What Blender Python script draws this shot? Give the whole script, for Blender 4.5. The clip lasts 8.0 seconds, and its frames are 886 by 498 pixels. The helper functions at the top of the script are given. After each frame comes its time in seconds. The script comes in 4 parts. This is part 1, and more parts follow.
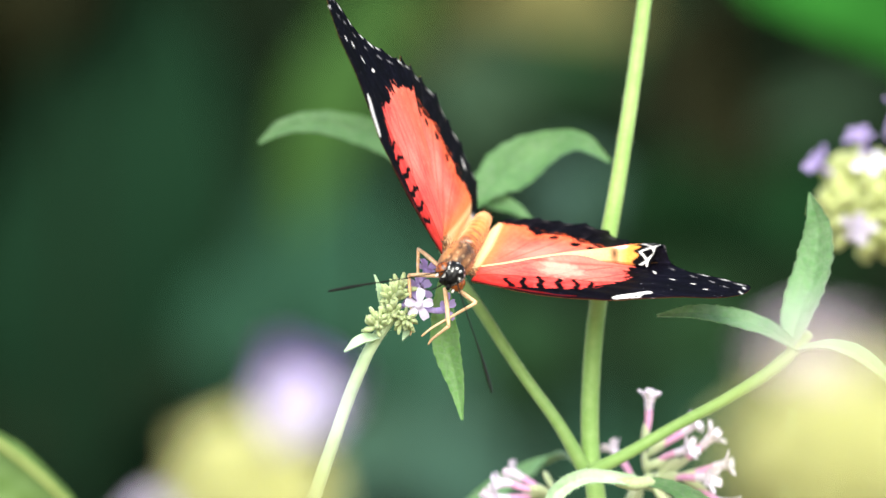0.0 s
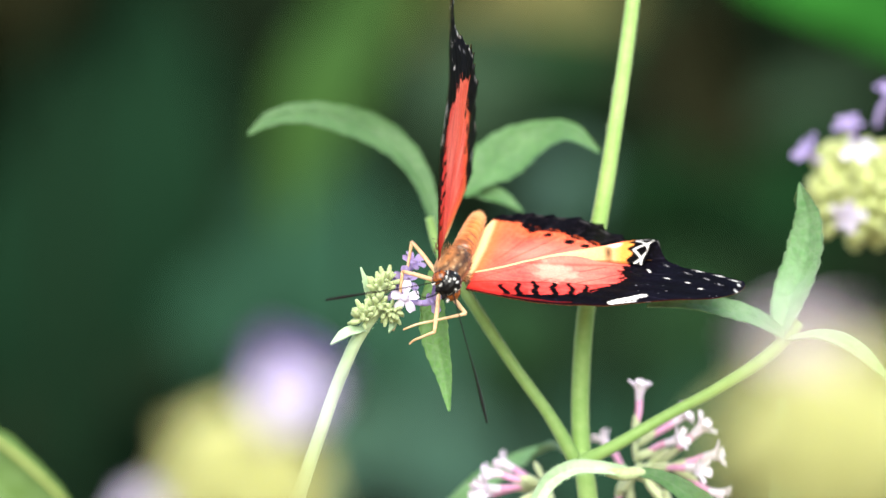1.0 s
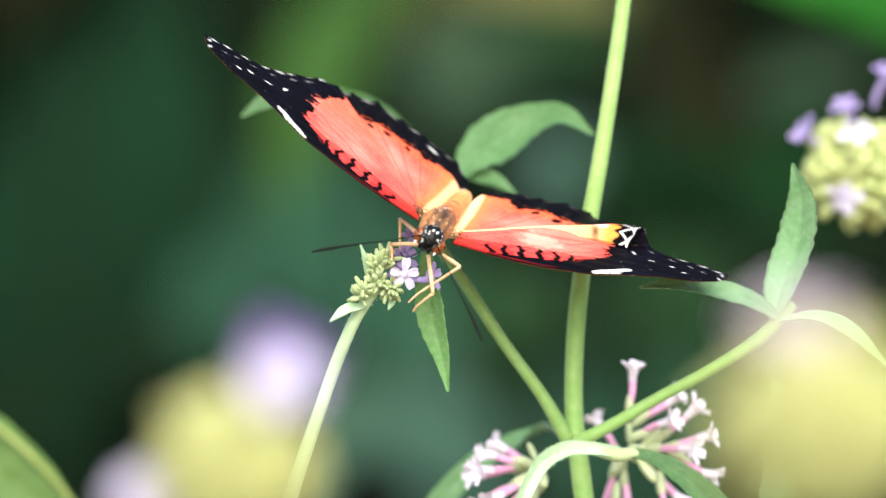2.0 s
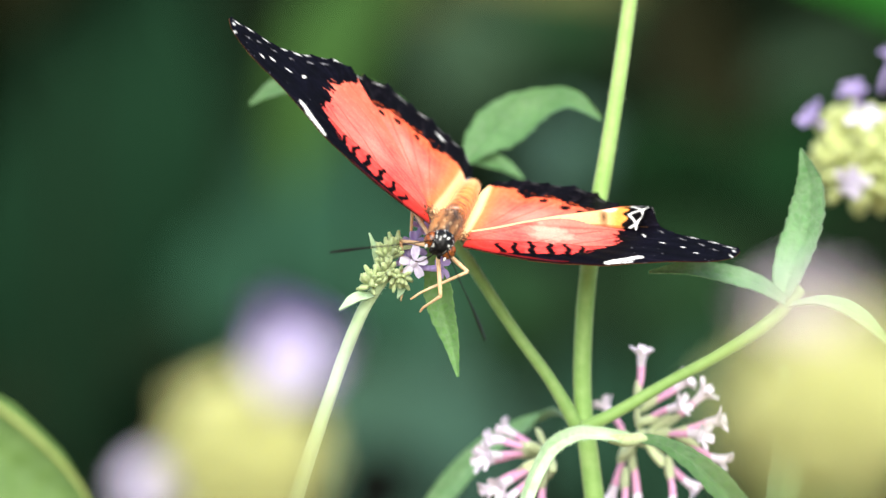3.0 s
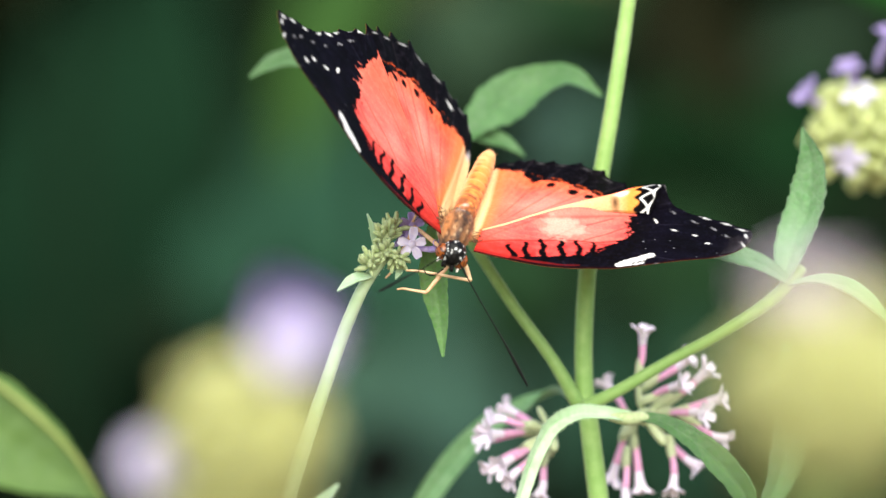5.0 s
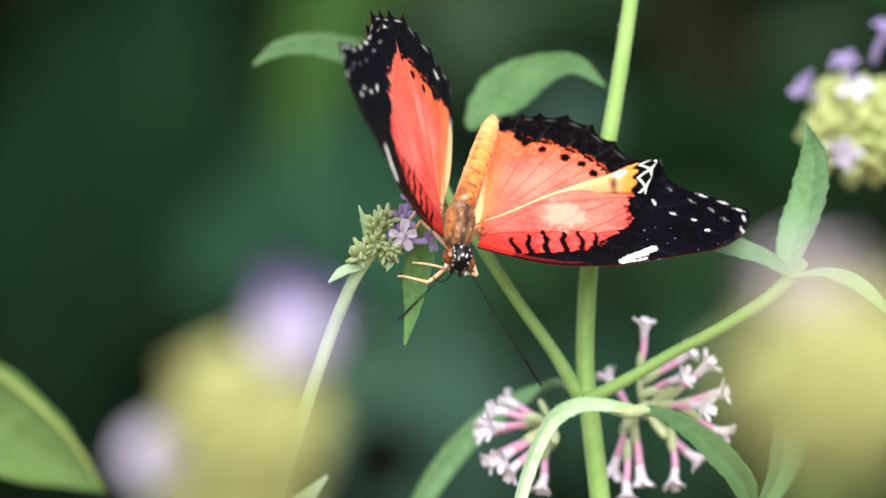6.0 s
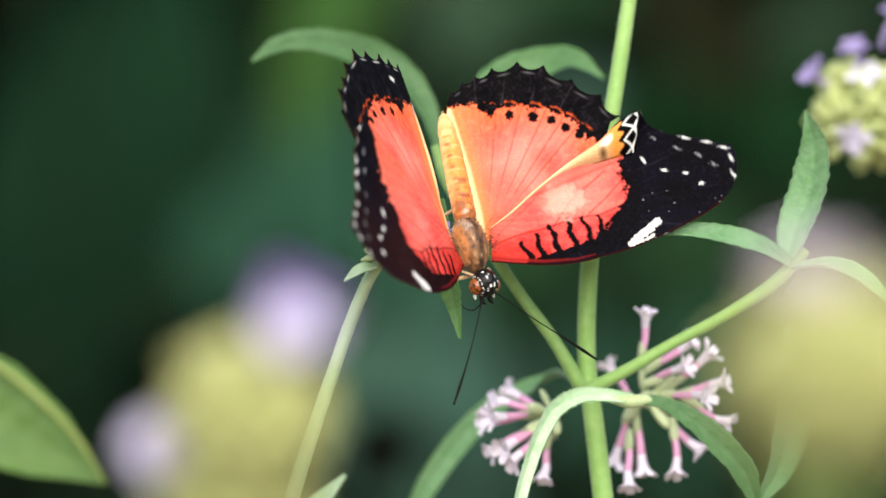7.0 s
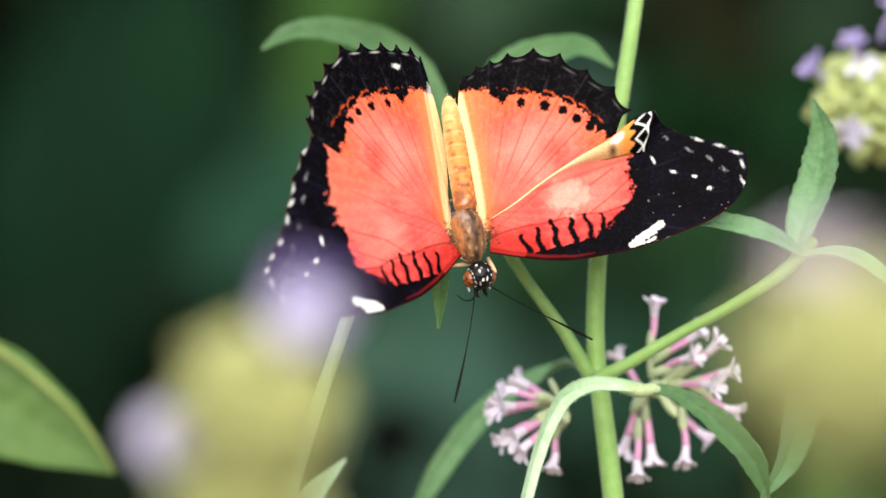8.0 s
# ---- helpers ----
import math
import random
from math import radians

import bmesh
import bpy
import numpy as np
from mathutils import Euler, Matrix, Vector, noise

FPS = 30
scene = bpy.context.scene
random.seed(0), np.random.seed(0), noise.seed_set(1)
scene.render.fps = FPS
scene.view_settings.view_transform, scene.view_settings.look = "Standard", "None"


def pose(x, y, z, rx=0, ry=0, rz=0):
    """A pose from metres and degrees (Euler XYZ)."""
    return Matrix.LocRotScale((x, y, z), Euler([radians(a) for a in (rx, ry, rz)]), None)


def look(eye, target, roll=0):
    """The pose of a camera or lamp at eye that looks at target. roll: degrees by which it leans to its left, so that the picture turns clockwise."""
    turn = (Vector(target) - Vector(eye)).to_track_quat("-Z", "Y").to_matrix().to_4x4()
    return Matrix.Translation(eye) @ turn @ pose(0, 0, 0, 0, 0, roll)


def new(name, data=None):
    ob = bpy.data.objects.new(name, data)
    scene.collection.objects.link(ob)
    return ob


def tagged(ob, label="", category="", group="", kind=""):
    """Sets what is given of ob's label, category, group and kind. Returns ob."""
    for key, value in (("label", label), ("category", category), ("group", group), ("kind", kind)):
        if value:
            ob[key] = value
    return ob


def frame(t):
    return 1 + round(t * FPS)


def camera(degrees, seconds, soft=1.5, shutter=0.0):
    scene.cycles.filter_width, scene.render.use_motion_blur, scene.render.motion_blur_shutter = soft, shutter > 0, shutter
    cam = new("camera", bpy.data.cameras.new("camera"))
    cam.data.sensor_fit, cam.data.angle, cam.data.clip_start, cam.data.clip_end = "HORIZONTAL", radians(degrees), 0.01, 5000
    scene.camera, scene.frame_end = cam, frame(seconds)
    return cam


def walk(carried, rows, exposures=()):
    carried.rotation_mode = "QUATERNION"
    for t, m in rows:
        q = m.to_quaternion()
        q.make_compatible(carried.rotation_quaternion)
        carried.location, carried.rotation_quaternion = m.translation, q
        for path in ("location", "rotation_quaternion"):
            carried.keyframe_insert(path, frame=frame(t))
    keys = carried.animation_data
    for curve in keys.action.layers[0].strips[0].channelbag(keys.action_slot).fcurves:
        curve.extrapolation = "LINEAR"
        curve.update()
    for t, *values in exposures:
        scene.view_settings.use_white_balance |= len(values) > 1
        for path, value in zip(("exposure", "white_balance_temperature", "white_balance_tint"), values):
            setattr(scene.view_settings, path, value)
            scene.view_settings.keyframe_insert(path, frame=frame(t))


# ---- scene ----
cam = camera(8.6, 8.0, soft=1.4)
cam.data.dof.use_dof = True
cam.data.dof.focus_distance = 0.985
cam.data.dof.aperture_fstop = 9.6
EYE = (0.0, -0.98494, 1.2)
CAMERA_TURNS = [
    (0, 0.054, 0.604, -0.302),
    (0.5, 0.065, 0.570, -0.559),
    (1, -0.042, 0.514, -0.197),
    (1.5, -0.132, 0.418, -0.187),
    (3, -0.024, 0.189, -0.104),
    (3.5, 0.054, 0.109, -0.350),
    (4, 0.054, 0.036, -0.305),
    (4.5, 0.000, 0.000, 0.000),
    (6, 0.009, -0.095, -0.350),
    (6.5, 0.054, -0.165, -0.368),
    (7, 0.017, -0.186, -0.094),
    (7.5, 0.057, -0.235, -0.178),
    (8, 0.102, -0.289, -0.034),
]
walk(cam, [(t, pose(*EYE, 90 + pitch, roll, yaw)) for t, yaw, pitch, roll in CAMERA_TURNS],
     [(0.0, 0.93, 6850, 7), (4.5, 0.73, 6850, 7), (8.0, 0.42, 6850, 7)])

# ---- light: bright overcast sky, a wide soft sun high in front of the flowers ----
SUN_HEIGHT, SUN_TURN = 40.0, 178.0
world = bpy.data.worlds.new("sky")
scene.world = world
world.use_nodes = True
wt = world.node_tree
sky = wt.nodes.new("ShaderNodeTexSky")
sky.sky_type, sky.sun_disc = "NISHITA", False
sky.sun_elevation, sky.sun_rotation = radians(SUN_HEIGHT), radians(SUN_TURN)
background = wt.nodes["Background"]
background.inputs["Strength"].default_value = 0.15
wt.links.new(sky.outputs[0], background.inputs["Color"])
sun = new("sun", bpy.data.lights.new("sun", "SUN"))
sun.data.energy, sun.data.angle, sun.data.color = 3.7, radians(70), (1.0, 0.97, 0.9)
sun_way = Vector((math.sin(radians(SUN_TURN)) * math.cos(radians(SUN_HEIGHT)),
                  math.cos(radians(SUN_TURN)) * math.cos(radians(SUN_HEIGHT)), math.sin(radians(SUN_HEIGHT))))
sun.matrix_world = look(sun_way * 5, (0, 0, 0))


# ---- materials ----
def srgb(r, g, b):
    """A colour of 0 to 255 in linear light."""
    return tuple((c / 255 / 12.92 if c < 10 else ((c / 255 + 0.055) / 1.055) ** 2.4) for c in (r, g, b)) + (1.0,)


def surface(name, low, high, scale=900.0, rough=0.55, bump=0.15, through_light=0.0, sheen=0.0, grain=6.0, spec=0.4, veins=0.0):
    """A grained organic surface between two colours; through_light lets part of the light pass; veins: how many cells of its net a metre holds."""
    m = bpy.data.materials.new(name)
    m.use_nodes = True
    nt = m.node_tree
    b = nt.nodes["Principled BSDF"]
    co = nt.nodes.new("ShaderNodeTexCoord")
    info = nt.nodes.new("ShaderNodeObjectInfo")
    big, fine = nt.nodes.new("ShaderNodeTexNoise"), nt.nodes.new("ShaderNodeTexNoise")
    big.inputs["Scale"].default_value, fine.inputs["Scale"].default_value = scale / grain, scale
    big.inputs["Detail"].default_value, fine.inputs["Detail"].default_value = 3, 4
    for n in (big, fine):
        nt.links.new(co.outputs["Object"], n.inputs["Vector"])
    add = nt.nodes.new("ShaderNodeMath")
    add.operation = "ADD"
    nt.links.new(big.outputs["Fac"], add.inputs[0])
    nt.links.new(fine.outputs["Fac"], add.inputs[1])
    spread = nt.nodes.new("ShaderNodeMapRange")
    spread.inputs["From Min"].default_value, spread.inputs["From Max"].default_value = 0.6, 1.4
    nt.links.new(add.outputs[0], spread.inputs["Value"])
    mix = nt.nodes.new("ShaderNodeMix")
    mix.data_type = "RGBA"
    mix.inputs["A"].default_value, mix.inputs["B"].default_value = low, high
    nt.links.new(spread.outputs[0], mix.inputs["Factor"])
    vary = nt.nodes.new("ShaderNodeHueSaturation")
    value = nt.nodes.new("ShaderNodeMapRange")
    value.inputs["To Min"].default_value, value.inputs["To Max"].default_value = 0.85, 1.15
    nt.links.new(info.outputs["Random"], value.inputs["Value"])
    nt.links.new(value.outputs[0], vary.inputs["Value"])
    nt.links.new(mix.outputs["Result"], vary.inputs["Color"])
    nt.links.new(vary.outputs[0], b.inputs["Base Color"])
    b.inputs["Roughness"].default_value = rough
    b.inputs["Specular IOR Level"].default_value = spec
    b.inputs["Sheen Weight"].default_value = sheen
    bp = nt.nodes.new("ShaderNodeBump")
    bp.inputs["Strength"].default_value, bp.inputs["Distance"].default_value = bump, 0.0003
    nt.links.new(fine.outputs["Fac"], bp.inputs["Height"])
    nt.links.new(bp.outputs[0], b.inputs["Normal"])
    if veins:
        cells = nt.nodes.new("ShaderNodeTexVoronoi")
        cells.feature = "DISTANCE_TO_EDGE"
        cells.inputs["Scale"].default_value = veins
        drift = nt.nodes.new("ShaderNodeMix")
        drift.data_type, drift.blend_type = "RGBA", "LINEAR_LIGHT"
        drift.inputs["Factor"].default_value = 0.0006
        nt.links.new(co.outputs["Object"], drift.inputs["A"])
        nt.links.new(big.outputs["Color"], drift.inputs["B"])
        nt.links.new(drift.outputs["Result"], cells.inputs["Vector"])
        net = nt.nodes.new("ShaderNodeMapRange")
        net.inputs["From Max"].default_value = 0.22
        nt.links.new(cells.outputs["Distance"], net.inputs["Value"])
        relief = nt.nodes.new("ShaderNodeBump")
        relief.inputs["Strength"].default_value, relief.inputs["Distance"].default_value = 0.22, 0.0003
        nt.links.new(net.outputs[0], relief.inputs["Height"])
        nt.links.new(bp.outputs[0], relief.inputs["Normal"])
        nt.links.new(relief.outputs[0], b.inputs["Normal"])
        pale = nt.nodes.new("ShaderNodeMapRange")
        pale.inputs["To Min"].default_value, pale.inputs["To Max"].default_value = 0.86, 1.02
        nt.links.new(net.outputs[0], pale.inputs["Value"])
        nt.links.new(pale.outputs[0], vary.inputs["Saturation"])
    if through_light:
        tr = nt.nodes.new("ShaderNodeBsdfTranslucent")
        nt.links.new(vary.outputs[0], tr.inputs["Color"])
        ms = nt.nodes.new("ShaderNodeMixShader")
        ms.inputs["Fac"].default_value = through_light
        nt.links.new(b.outputs[0], ms.inputs[1])
        nt.links.new(tr.outputs[0], ms.inputs[2])
        nt.links.new(ms.outputs[0], nt.nodes["Material Output"].inputs["Surface"])
    return m


STEM = surface("green_stem", srgb(124, 166, 82), srgb(158, 192, 114), 700, 0.5, 0.1, 0.1, 0.2)
LEAF = surface("leaf_green", srgb(70, 114, 62), srgb(100, 142, 86), 900, 0.55, 0.3, 0.3, 0.1, veins=800)
STEM_PALE = surface("pale_stem", srgb(156, 186, 130), srgb(196, 214, 174), 700, 0.6, 0.15, 0.2, 0.5)
LEAF_PALE = surface("leaf_pale", srgb(156, 192, 144), srgb(200, 220, 190), 900, 0.6, 0.3, 0.25, 0.4)
BUD = surface("bud_green", srgb(158, 182, 118), srgb(216, 226, 178), 1500, 0.55, 0.3, 0.25, 0.3)
CALYX = surface("calyx_green", srgb(192, 208, 152), srgb(230, 236, 200), 1500, 0.55, 0.2, 0.2, 0.3)
LEAF_MID = surface("leaf_mid", srgb(88, 138, 70), srgb(124, 168, 100), 900, 0.55, 0.3, 0.2, 0.1, veins=800)
BUD_LIME = surface("bud_lime", srgb(186, 198, 118), srgb(216, 222, 162), 1200, 0.6, 0.2, 0.25, 0.3)
BUD_CREAM = surface("bud_cream", srgb(180, 182, 104), srgb(208, 208, 146), 1200, 0.6, 0.2, 0.25, 0.3)
LILAC = surface("petal_lilac", srgb(182, 158, 222), srgb(212, 196, 238), 1500, 0.6, 0.1, 0.42, 0.3)
LILAC_WHITE = surface("petal_white", srgb(222, 210, 244), srgb(246, 242, 252), 1500, 0.6, 0.1, 0.3, 0.3)
PINK = surface("petal_pink", srgb(240, 150, 204), srgb(250, 200, 232), 1500, 0.55, 0.1, 0.12, 0.3)
RIM_LEAF = surface("rim_leaf", srgb(70, 100, 44), srgb(90, 120, 56), 300, 0.6, 0.2, 0.2)
RIM_EDGE = surface("rim_edge", srgb(146, 160, 84), srgb(170, 182, 108), 300, 0.6, 0.2, 0.2)
BLUSH = surface("petal_blush", srgb(248, 228, 252), srgb(254, 247, 255), 1500, 0.6, 0.1, 0.1, 0.3)
LEAF_LIGHT = surface("leaf_light", srgb(98, 150, 92), srgb(140, 184, 132), 900, 0.5, 0.4, 0.3, 0.3, veins=800)
# light brown chosen so that the unseen ground bounces light onto undersides
GROUND = surface("soil", srgb(92, 80, 62), srgb(132, 116, 92), 40, 0.95, 0.6)


# ---- mesh helpers ----
def part(name, bm, material, parent=None, label=""):
    """One mesh object from a bmesh, under its thing or part."""
    me = bpy.data.meshes.new(name)
    bm.to_mesh(me)
    bm.free()
    for m in material if isinstance(material, (list, tuple)) else [material]:
        me.materials.append(m)
    for p in me.polygons:
        p.use_smooth = True
    ob = new(name, me)
    ob.parent = parent
    return tagged(ob, label)


def empty(name, place, label, category, group="", kind=""):
    ob = new(name)
    ob.empty_display_size = 0.01
    ob.location = place
    return tagged(ob, label, category, group, kind)


def smooth_line(pts, n):
    """n points along a smooth line through pts (tuples of any length), with even steps from each to the next."""
    p = np.array(pts, float)
    s = np.concatenate([[0], np.cumsum(np.linalg.norm(np.diff(p, axis=0), axis=1) + 1e-9)])
    m = np.gradient(p, s, axis=0)
    out = []
    for u in np.linspace(0, len(p) - 1 - 1e-9, n):
        i, f = int(u), u - int(u)
        h = s[i + 1] - s[i]
        out.append((2 * f ** 3 - 3 * f ** 2 + 1) * p[i] + (f ** 3 - 2 * f ** 2 + f) * h * m[i]
                   + (3 * f ** 2 - 2 * f ** 3) * p[i + 1] + (f ** 3 - f ** 2) * h * m[i + 1])
    return np.array(out)


def tube(bm, pts, radii, n=10, steps=24, slot=0, cap=True):
    """A round stem along pts with radii that change along it."""
    line = smooth_line(pts, steps)
    rad = np.interp(np.linspace(0, 1, steps), np.linspace(0, 1, len(radii)), radii)
    rings, side = [], None
    for i in range(steps):
        way = Vector(line[min(i + 1, steps - 1)] - line[max(i - 1, 0)]).normalized()
        if side is None:
            side = way.orthogonal().normalized()
        side = (side - way * side.dot(way)).normalized()
        up = way.cross(side)
        rings.append([bm.verts.new(Vector(line[i]) + (side * math.cos(a) + up * math.sin(a)) * rad[i])
                      for a in np.linspace(0, 2 * math.pi, n, endpoint=False)])
    for r, q in zip(rings, rings[1:]):
        for k in range(n):
            bm.faces.new((r[k], r[(k + 1) % n], q[(k + 1) % n], q[k])).material_index = slot
    if cap:
        bm.faces.new(rings[0][::-1]).material_index = slot
        bm.faces.new(rings[-1]).material_index = slot
    return bm


def blade(bm, spine, widths, face, fold=0.25, steps=44, across=13, teeth=0, tooth=0.0, thick=0.0004, wave=0.0, slot=0, seed=0):
    """A leaf along a spine: widths are half-widths, face the way its upper side looks, fold its trough depth."""
    line = smooth_line(spine, steps)
    wid = np.interp(np.linspace(0, 1, steps), np.linspace(0, 1, len(widths)), widths)
    face = Vector(face).normalized()
    top, low = [], []
    rnd = random.Random(seed)
    ph = rnd.random() * 6
    for i in range(steps):
        way = Vector(line[min(i + 1, steps - 1)] - line[max(i - 1, 0)]).normalized()
        side = way.cross(face).normalized()
        up = side.cross(way).normalized()
        a, b = [], []
        u = i / (steps - 1)
        for k in range(across):
            x = 2 * k / (across - 1) - 1
            w = wid[i]
            if teeth and abs(x) > 0.99:
                w *= 1 + tooth * ((u * teeth) % 1.0 - 0.3)
            rib = 0.10 * wid[i] * math.exp(-(x / 0.12) ** 2)
            vein = 0.035 * wid[i] * math.sin(u * 58 - abs(x) * 7 + 0.6 * math.sin(u * 17 + ph)) * (1 - x * x)
            h = fold * wid[i] * abs(x) ** 1.5 - rib + vein + wave * wid[i] * math.sin(u * 9 + ph + 2 * x) * abs(x)
            c = Vector(line[i]) + side * (x * w) + up * h
            a.append(bm.verts.new(c))
            b.append(bm.verts.new(c - up * thick * (1.0 if abs(x) < 0.99 else 0.3)))
        top.append(a)
        low.append(b)
    for i in range(steps - 1):
        for k in range(across - 1):
            bm.faces.new((top[i][k], top[i][k + 1], top[i + 1][k + 1], top[i + 1][k])).material_index = slot
            bm.faces.new((low[i][k], low[i + 1][k], low[i + 1][k + 1], low[i][k + 1])).material_index = slot
        for k in (0, across - 1):
            bm.faces.new((top[i][k], top[i + 1][k], low[i + 1][k], low[i][k])).material_index = slot
    return bm


def own(bm, ob):
    """Moves world coordinates into the space of a thing at ob's place."""
    for v in bm.verts:
        v.co -= ob.location
    return bm


# ---- ground and far foliage ----
bm = bmesh.new()
for i in range(41):
    for j in range(41):
        x, y = (i - 20) * 0.4, (j - 14) * 0.4
        x, y = x * (1 + abs(x) ** 2 * 0.3), y * (1 + abs(y) ** 2 * 0.3)
        bm.verts.new((x, y, 0.02 * noise.noise((x * 3, y * 3, 0))))
bm.verts.ensure_lookup_table()
for i in range(40):
    for j in range(40):
        bm.verts.ensure_lookup_table()
        bm.faces.new([bm.verts[a] for a in (i * 41 + j, (i + 1) * 41 + j, (i + 1) * 41 + j + 1, i * 41 + j + 1)])
tagged(part("ground", bm, GROUND), "unseen light brown ground, kept pale to bounce light up", "ground", "", "structure")

# the shade among the far foliage is put into the darker base colours
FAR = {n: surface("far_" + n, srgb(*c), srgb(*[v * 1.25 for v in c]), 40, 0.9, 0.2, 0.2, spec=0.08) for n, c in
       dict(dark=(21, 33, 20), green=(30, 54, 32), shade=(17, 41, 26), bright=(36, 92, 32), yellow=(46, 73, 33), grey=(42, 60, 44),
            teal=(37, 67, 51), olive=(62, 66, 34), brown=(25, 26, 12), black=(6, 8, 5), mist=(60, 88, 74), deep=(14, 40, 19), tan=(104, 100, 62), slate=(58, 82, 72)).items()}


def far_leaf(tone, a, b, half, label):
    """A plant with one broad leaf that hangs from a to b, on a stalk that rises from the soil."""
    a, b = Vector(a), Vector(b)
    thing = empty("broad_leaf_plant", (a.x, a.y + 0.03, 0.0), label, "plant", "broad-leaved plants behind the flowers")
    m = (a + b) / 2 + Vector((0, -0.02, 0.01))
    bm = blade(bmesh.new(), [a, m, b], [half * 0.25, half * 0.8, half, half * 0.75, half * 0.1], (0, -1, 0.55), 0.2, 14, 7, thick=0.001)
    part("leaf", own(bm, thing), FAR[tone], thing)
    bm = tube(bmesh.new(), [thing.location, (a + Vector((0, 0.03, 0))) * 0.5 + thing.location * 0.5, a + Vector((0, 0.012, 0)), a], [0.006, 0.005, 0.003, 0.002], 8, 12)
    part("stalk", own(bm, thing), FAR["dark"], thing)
    return thing


def foliage(name, tone, count, box, size, label, seed):
    rnd = random.Random(seed)
    bm = bmesh.new()
    for _ in range(count):
        c = Vector([rnd.uniform(*box[k]) for k in range(3)])
        w = Vector((rnd.uniform(-1, 1), rnd.uniform(-0.5, 0.3), rnd.uniform(-1, 0.4))).normalized()
        s = size * rnd.uniform(0.6, 1.3)
        blade(bm, [c, c + w * s * 0.5 + Vector((0, 0, 0.04 * s)), c + w * s], [s * 0.03, s * 0.2, s * 0.24, s * 0.15, s * 0.01],
              (rnd.uniform(-0.5, 0.5), -1, rnd.uniform(0.1, 0.8)), 0.2, 7, 3, thick=0.001)
    return tagged(part(name, bm, FAR[tone]), label, "foliage", "", "stuff")


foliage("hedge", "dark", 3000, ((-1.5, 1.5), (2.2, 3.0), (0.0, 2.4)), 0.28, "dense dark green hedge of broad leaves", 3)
# black leaves, and some brown and deep ones, stand in for dark gaps
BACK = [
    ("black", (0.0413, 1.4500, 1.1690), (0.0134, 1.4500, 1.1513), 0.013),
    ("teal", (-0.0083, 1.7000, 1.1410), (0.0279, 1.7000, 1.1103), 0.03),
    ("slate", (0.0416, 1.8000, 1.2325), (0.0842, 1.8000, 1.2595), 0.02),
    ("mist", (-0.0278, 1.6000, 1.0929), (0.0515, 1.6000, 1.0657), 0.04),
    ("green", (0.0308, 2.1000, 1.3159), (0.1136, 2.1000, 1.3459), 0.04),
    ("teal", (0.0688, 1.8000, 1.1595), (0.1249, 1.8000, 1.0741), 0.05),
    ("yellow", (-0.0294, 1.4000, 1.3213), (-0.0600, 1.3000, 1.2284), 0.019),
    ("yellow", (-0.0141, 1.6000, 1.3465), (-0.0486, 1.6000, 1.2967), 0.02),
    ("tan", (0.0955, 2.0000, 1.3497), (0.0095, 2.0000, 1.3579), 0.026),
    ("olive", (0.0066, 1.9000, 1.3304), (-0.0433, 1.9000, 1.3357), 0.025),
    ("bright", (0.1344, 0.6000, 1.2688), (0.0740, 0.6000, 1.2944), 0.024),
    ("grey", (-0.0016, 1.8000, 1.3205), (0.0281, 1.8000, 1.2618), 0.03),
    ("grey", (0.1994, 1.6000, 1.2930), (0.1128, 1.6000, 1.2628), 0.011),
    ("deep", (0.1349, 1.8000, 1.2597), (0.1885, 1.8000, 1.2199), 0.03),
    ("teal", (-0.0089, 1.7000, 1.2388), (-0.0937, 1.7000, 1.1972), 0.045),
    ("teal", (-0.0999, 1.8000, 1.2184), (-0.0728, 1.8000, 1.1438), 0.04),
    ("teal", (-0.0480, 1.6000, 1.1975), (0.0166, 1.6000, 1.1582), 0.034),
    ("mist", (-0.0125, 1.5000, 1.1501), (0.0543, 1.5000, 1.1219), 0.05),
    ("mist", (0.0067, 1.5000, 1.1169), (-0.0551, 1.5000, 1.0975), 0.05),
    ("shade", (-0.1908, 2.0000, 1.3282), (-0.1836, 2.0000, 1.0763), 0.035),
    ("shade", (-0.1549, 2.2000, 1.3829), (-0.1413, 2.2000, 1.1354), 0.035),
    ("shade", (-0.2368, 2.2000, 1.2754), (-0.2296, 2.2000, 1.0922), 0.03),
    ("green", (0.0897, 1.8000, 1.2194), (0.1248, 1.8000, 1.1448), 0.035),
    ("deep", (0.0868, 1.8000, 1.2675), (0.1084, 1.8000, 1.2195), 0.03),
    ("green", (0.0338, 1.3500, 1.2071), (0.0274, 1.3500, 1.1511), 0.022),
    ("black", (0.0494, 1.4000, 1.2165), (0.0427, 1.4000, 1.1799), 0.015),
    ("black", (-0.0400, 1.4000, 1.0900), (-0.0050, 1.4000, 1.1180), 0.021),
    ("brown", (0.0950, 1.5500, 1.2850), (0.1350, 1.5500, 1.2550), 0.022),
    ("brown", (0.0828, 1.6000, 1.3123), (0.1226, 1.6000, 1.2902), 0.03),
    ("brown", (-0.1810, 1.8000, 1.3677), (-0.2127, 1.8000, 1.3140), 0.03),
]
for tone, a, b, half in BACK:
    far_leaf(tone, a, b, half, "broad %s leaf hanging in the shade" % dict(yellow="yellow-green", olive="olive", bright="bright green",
             grey="grey-green", teal="blue-green", mist="pale grey-green", green="dark green", shade="dark green", tan="pale olive", slate="slate green", deep="very dark green", black="near-black, shade-coloured", brown="dark olive-brown").get(tone, tone))


# ---- verbena ----
def shared(name, bm, mats):
    """Mesh data for alike pieces."""
    me = bpy.data.meshes.new(name)
    bm.to_mesh(me)
    bm.free()
    for m in mats:
        me.materials.append(m)
    for p in me.polygons:
        p.use_smooth = True
    return me


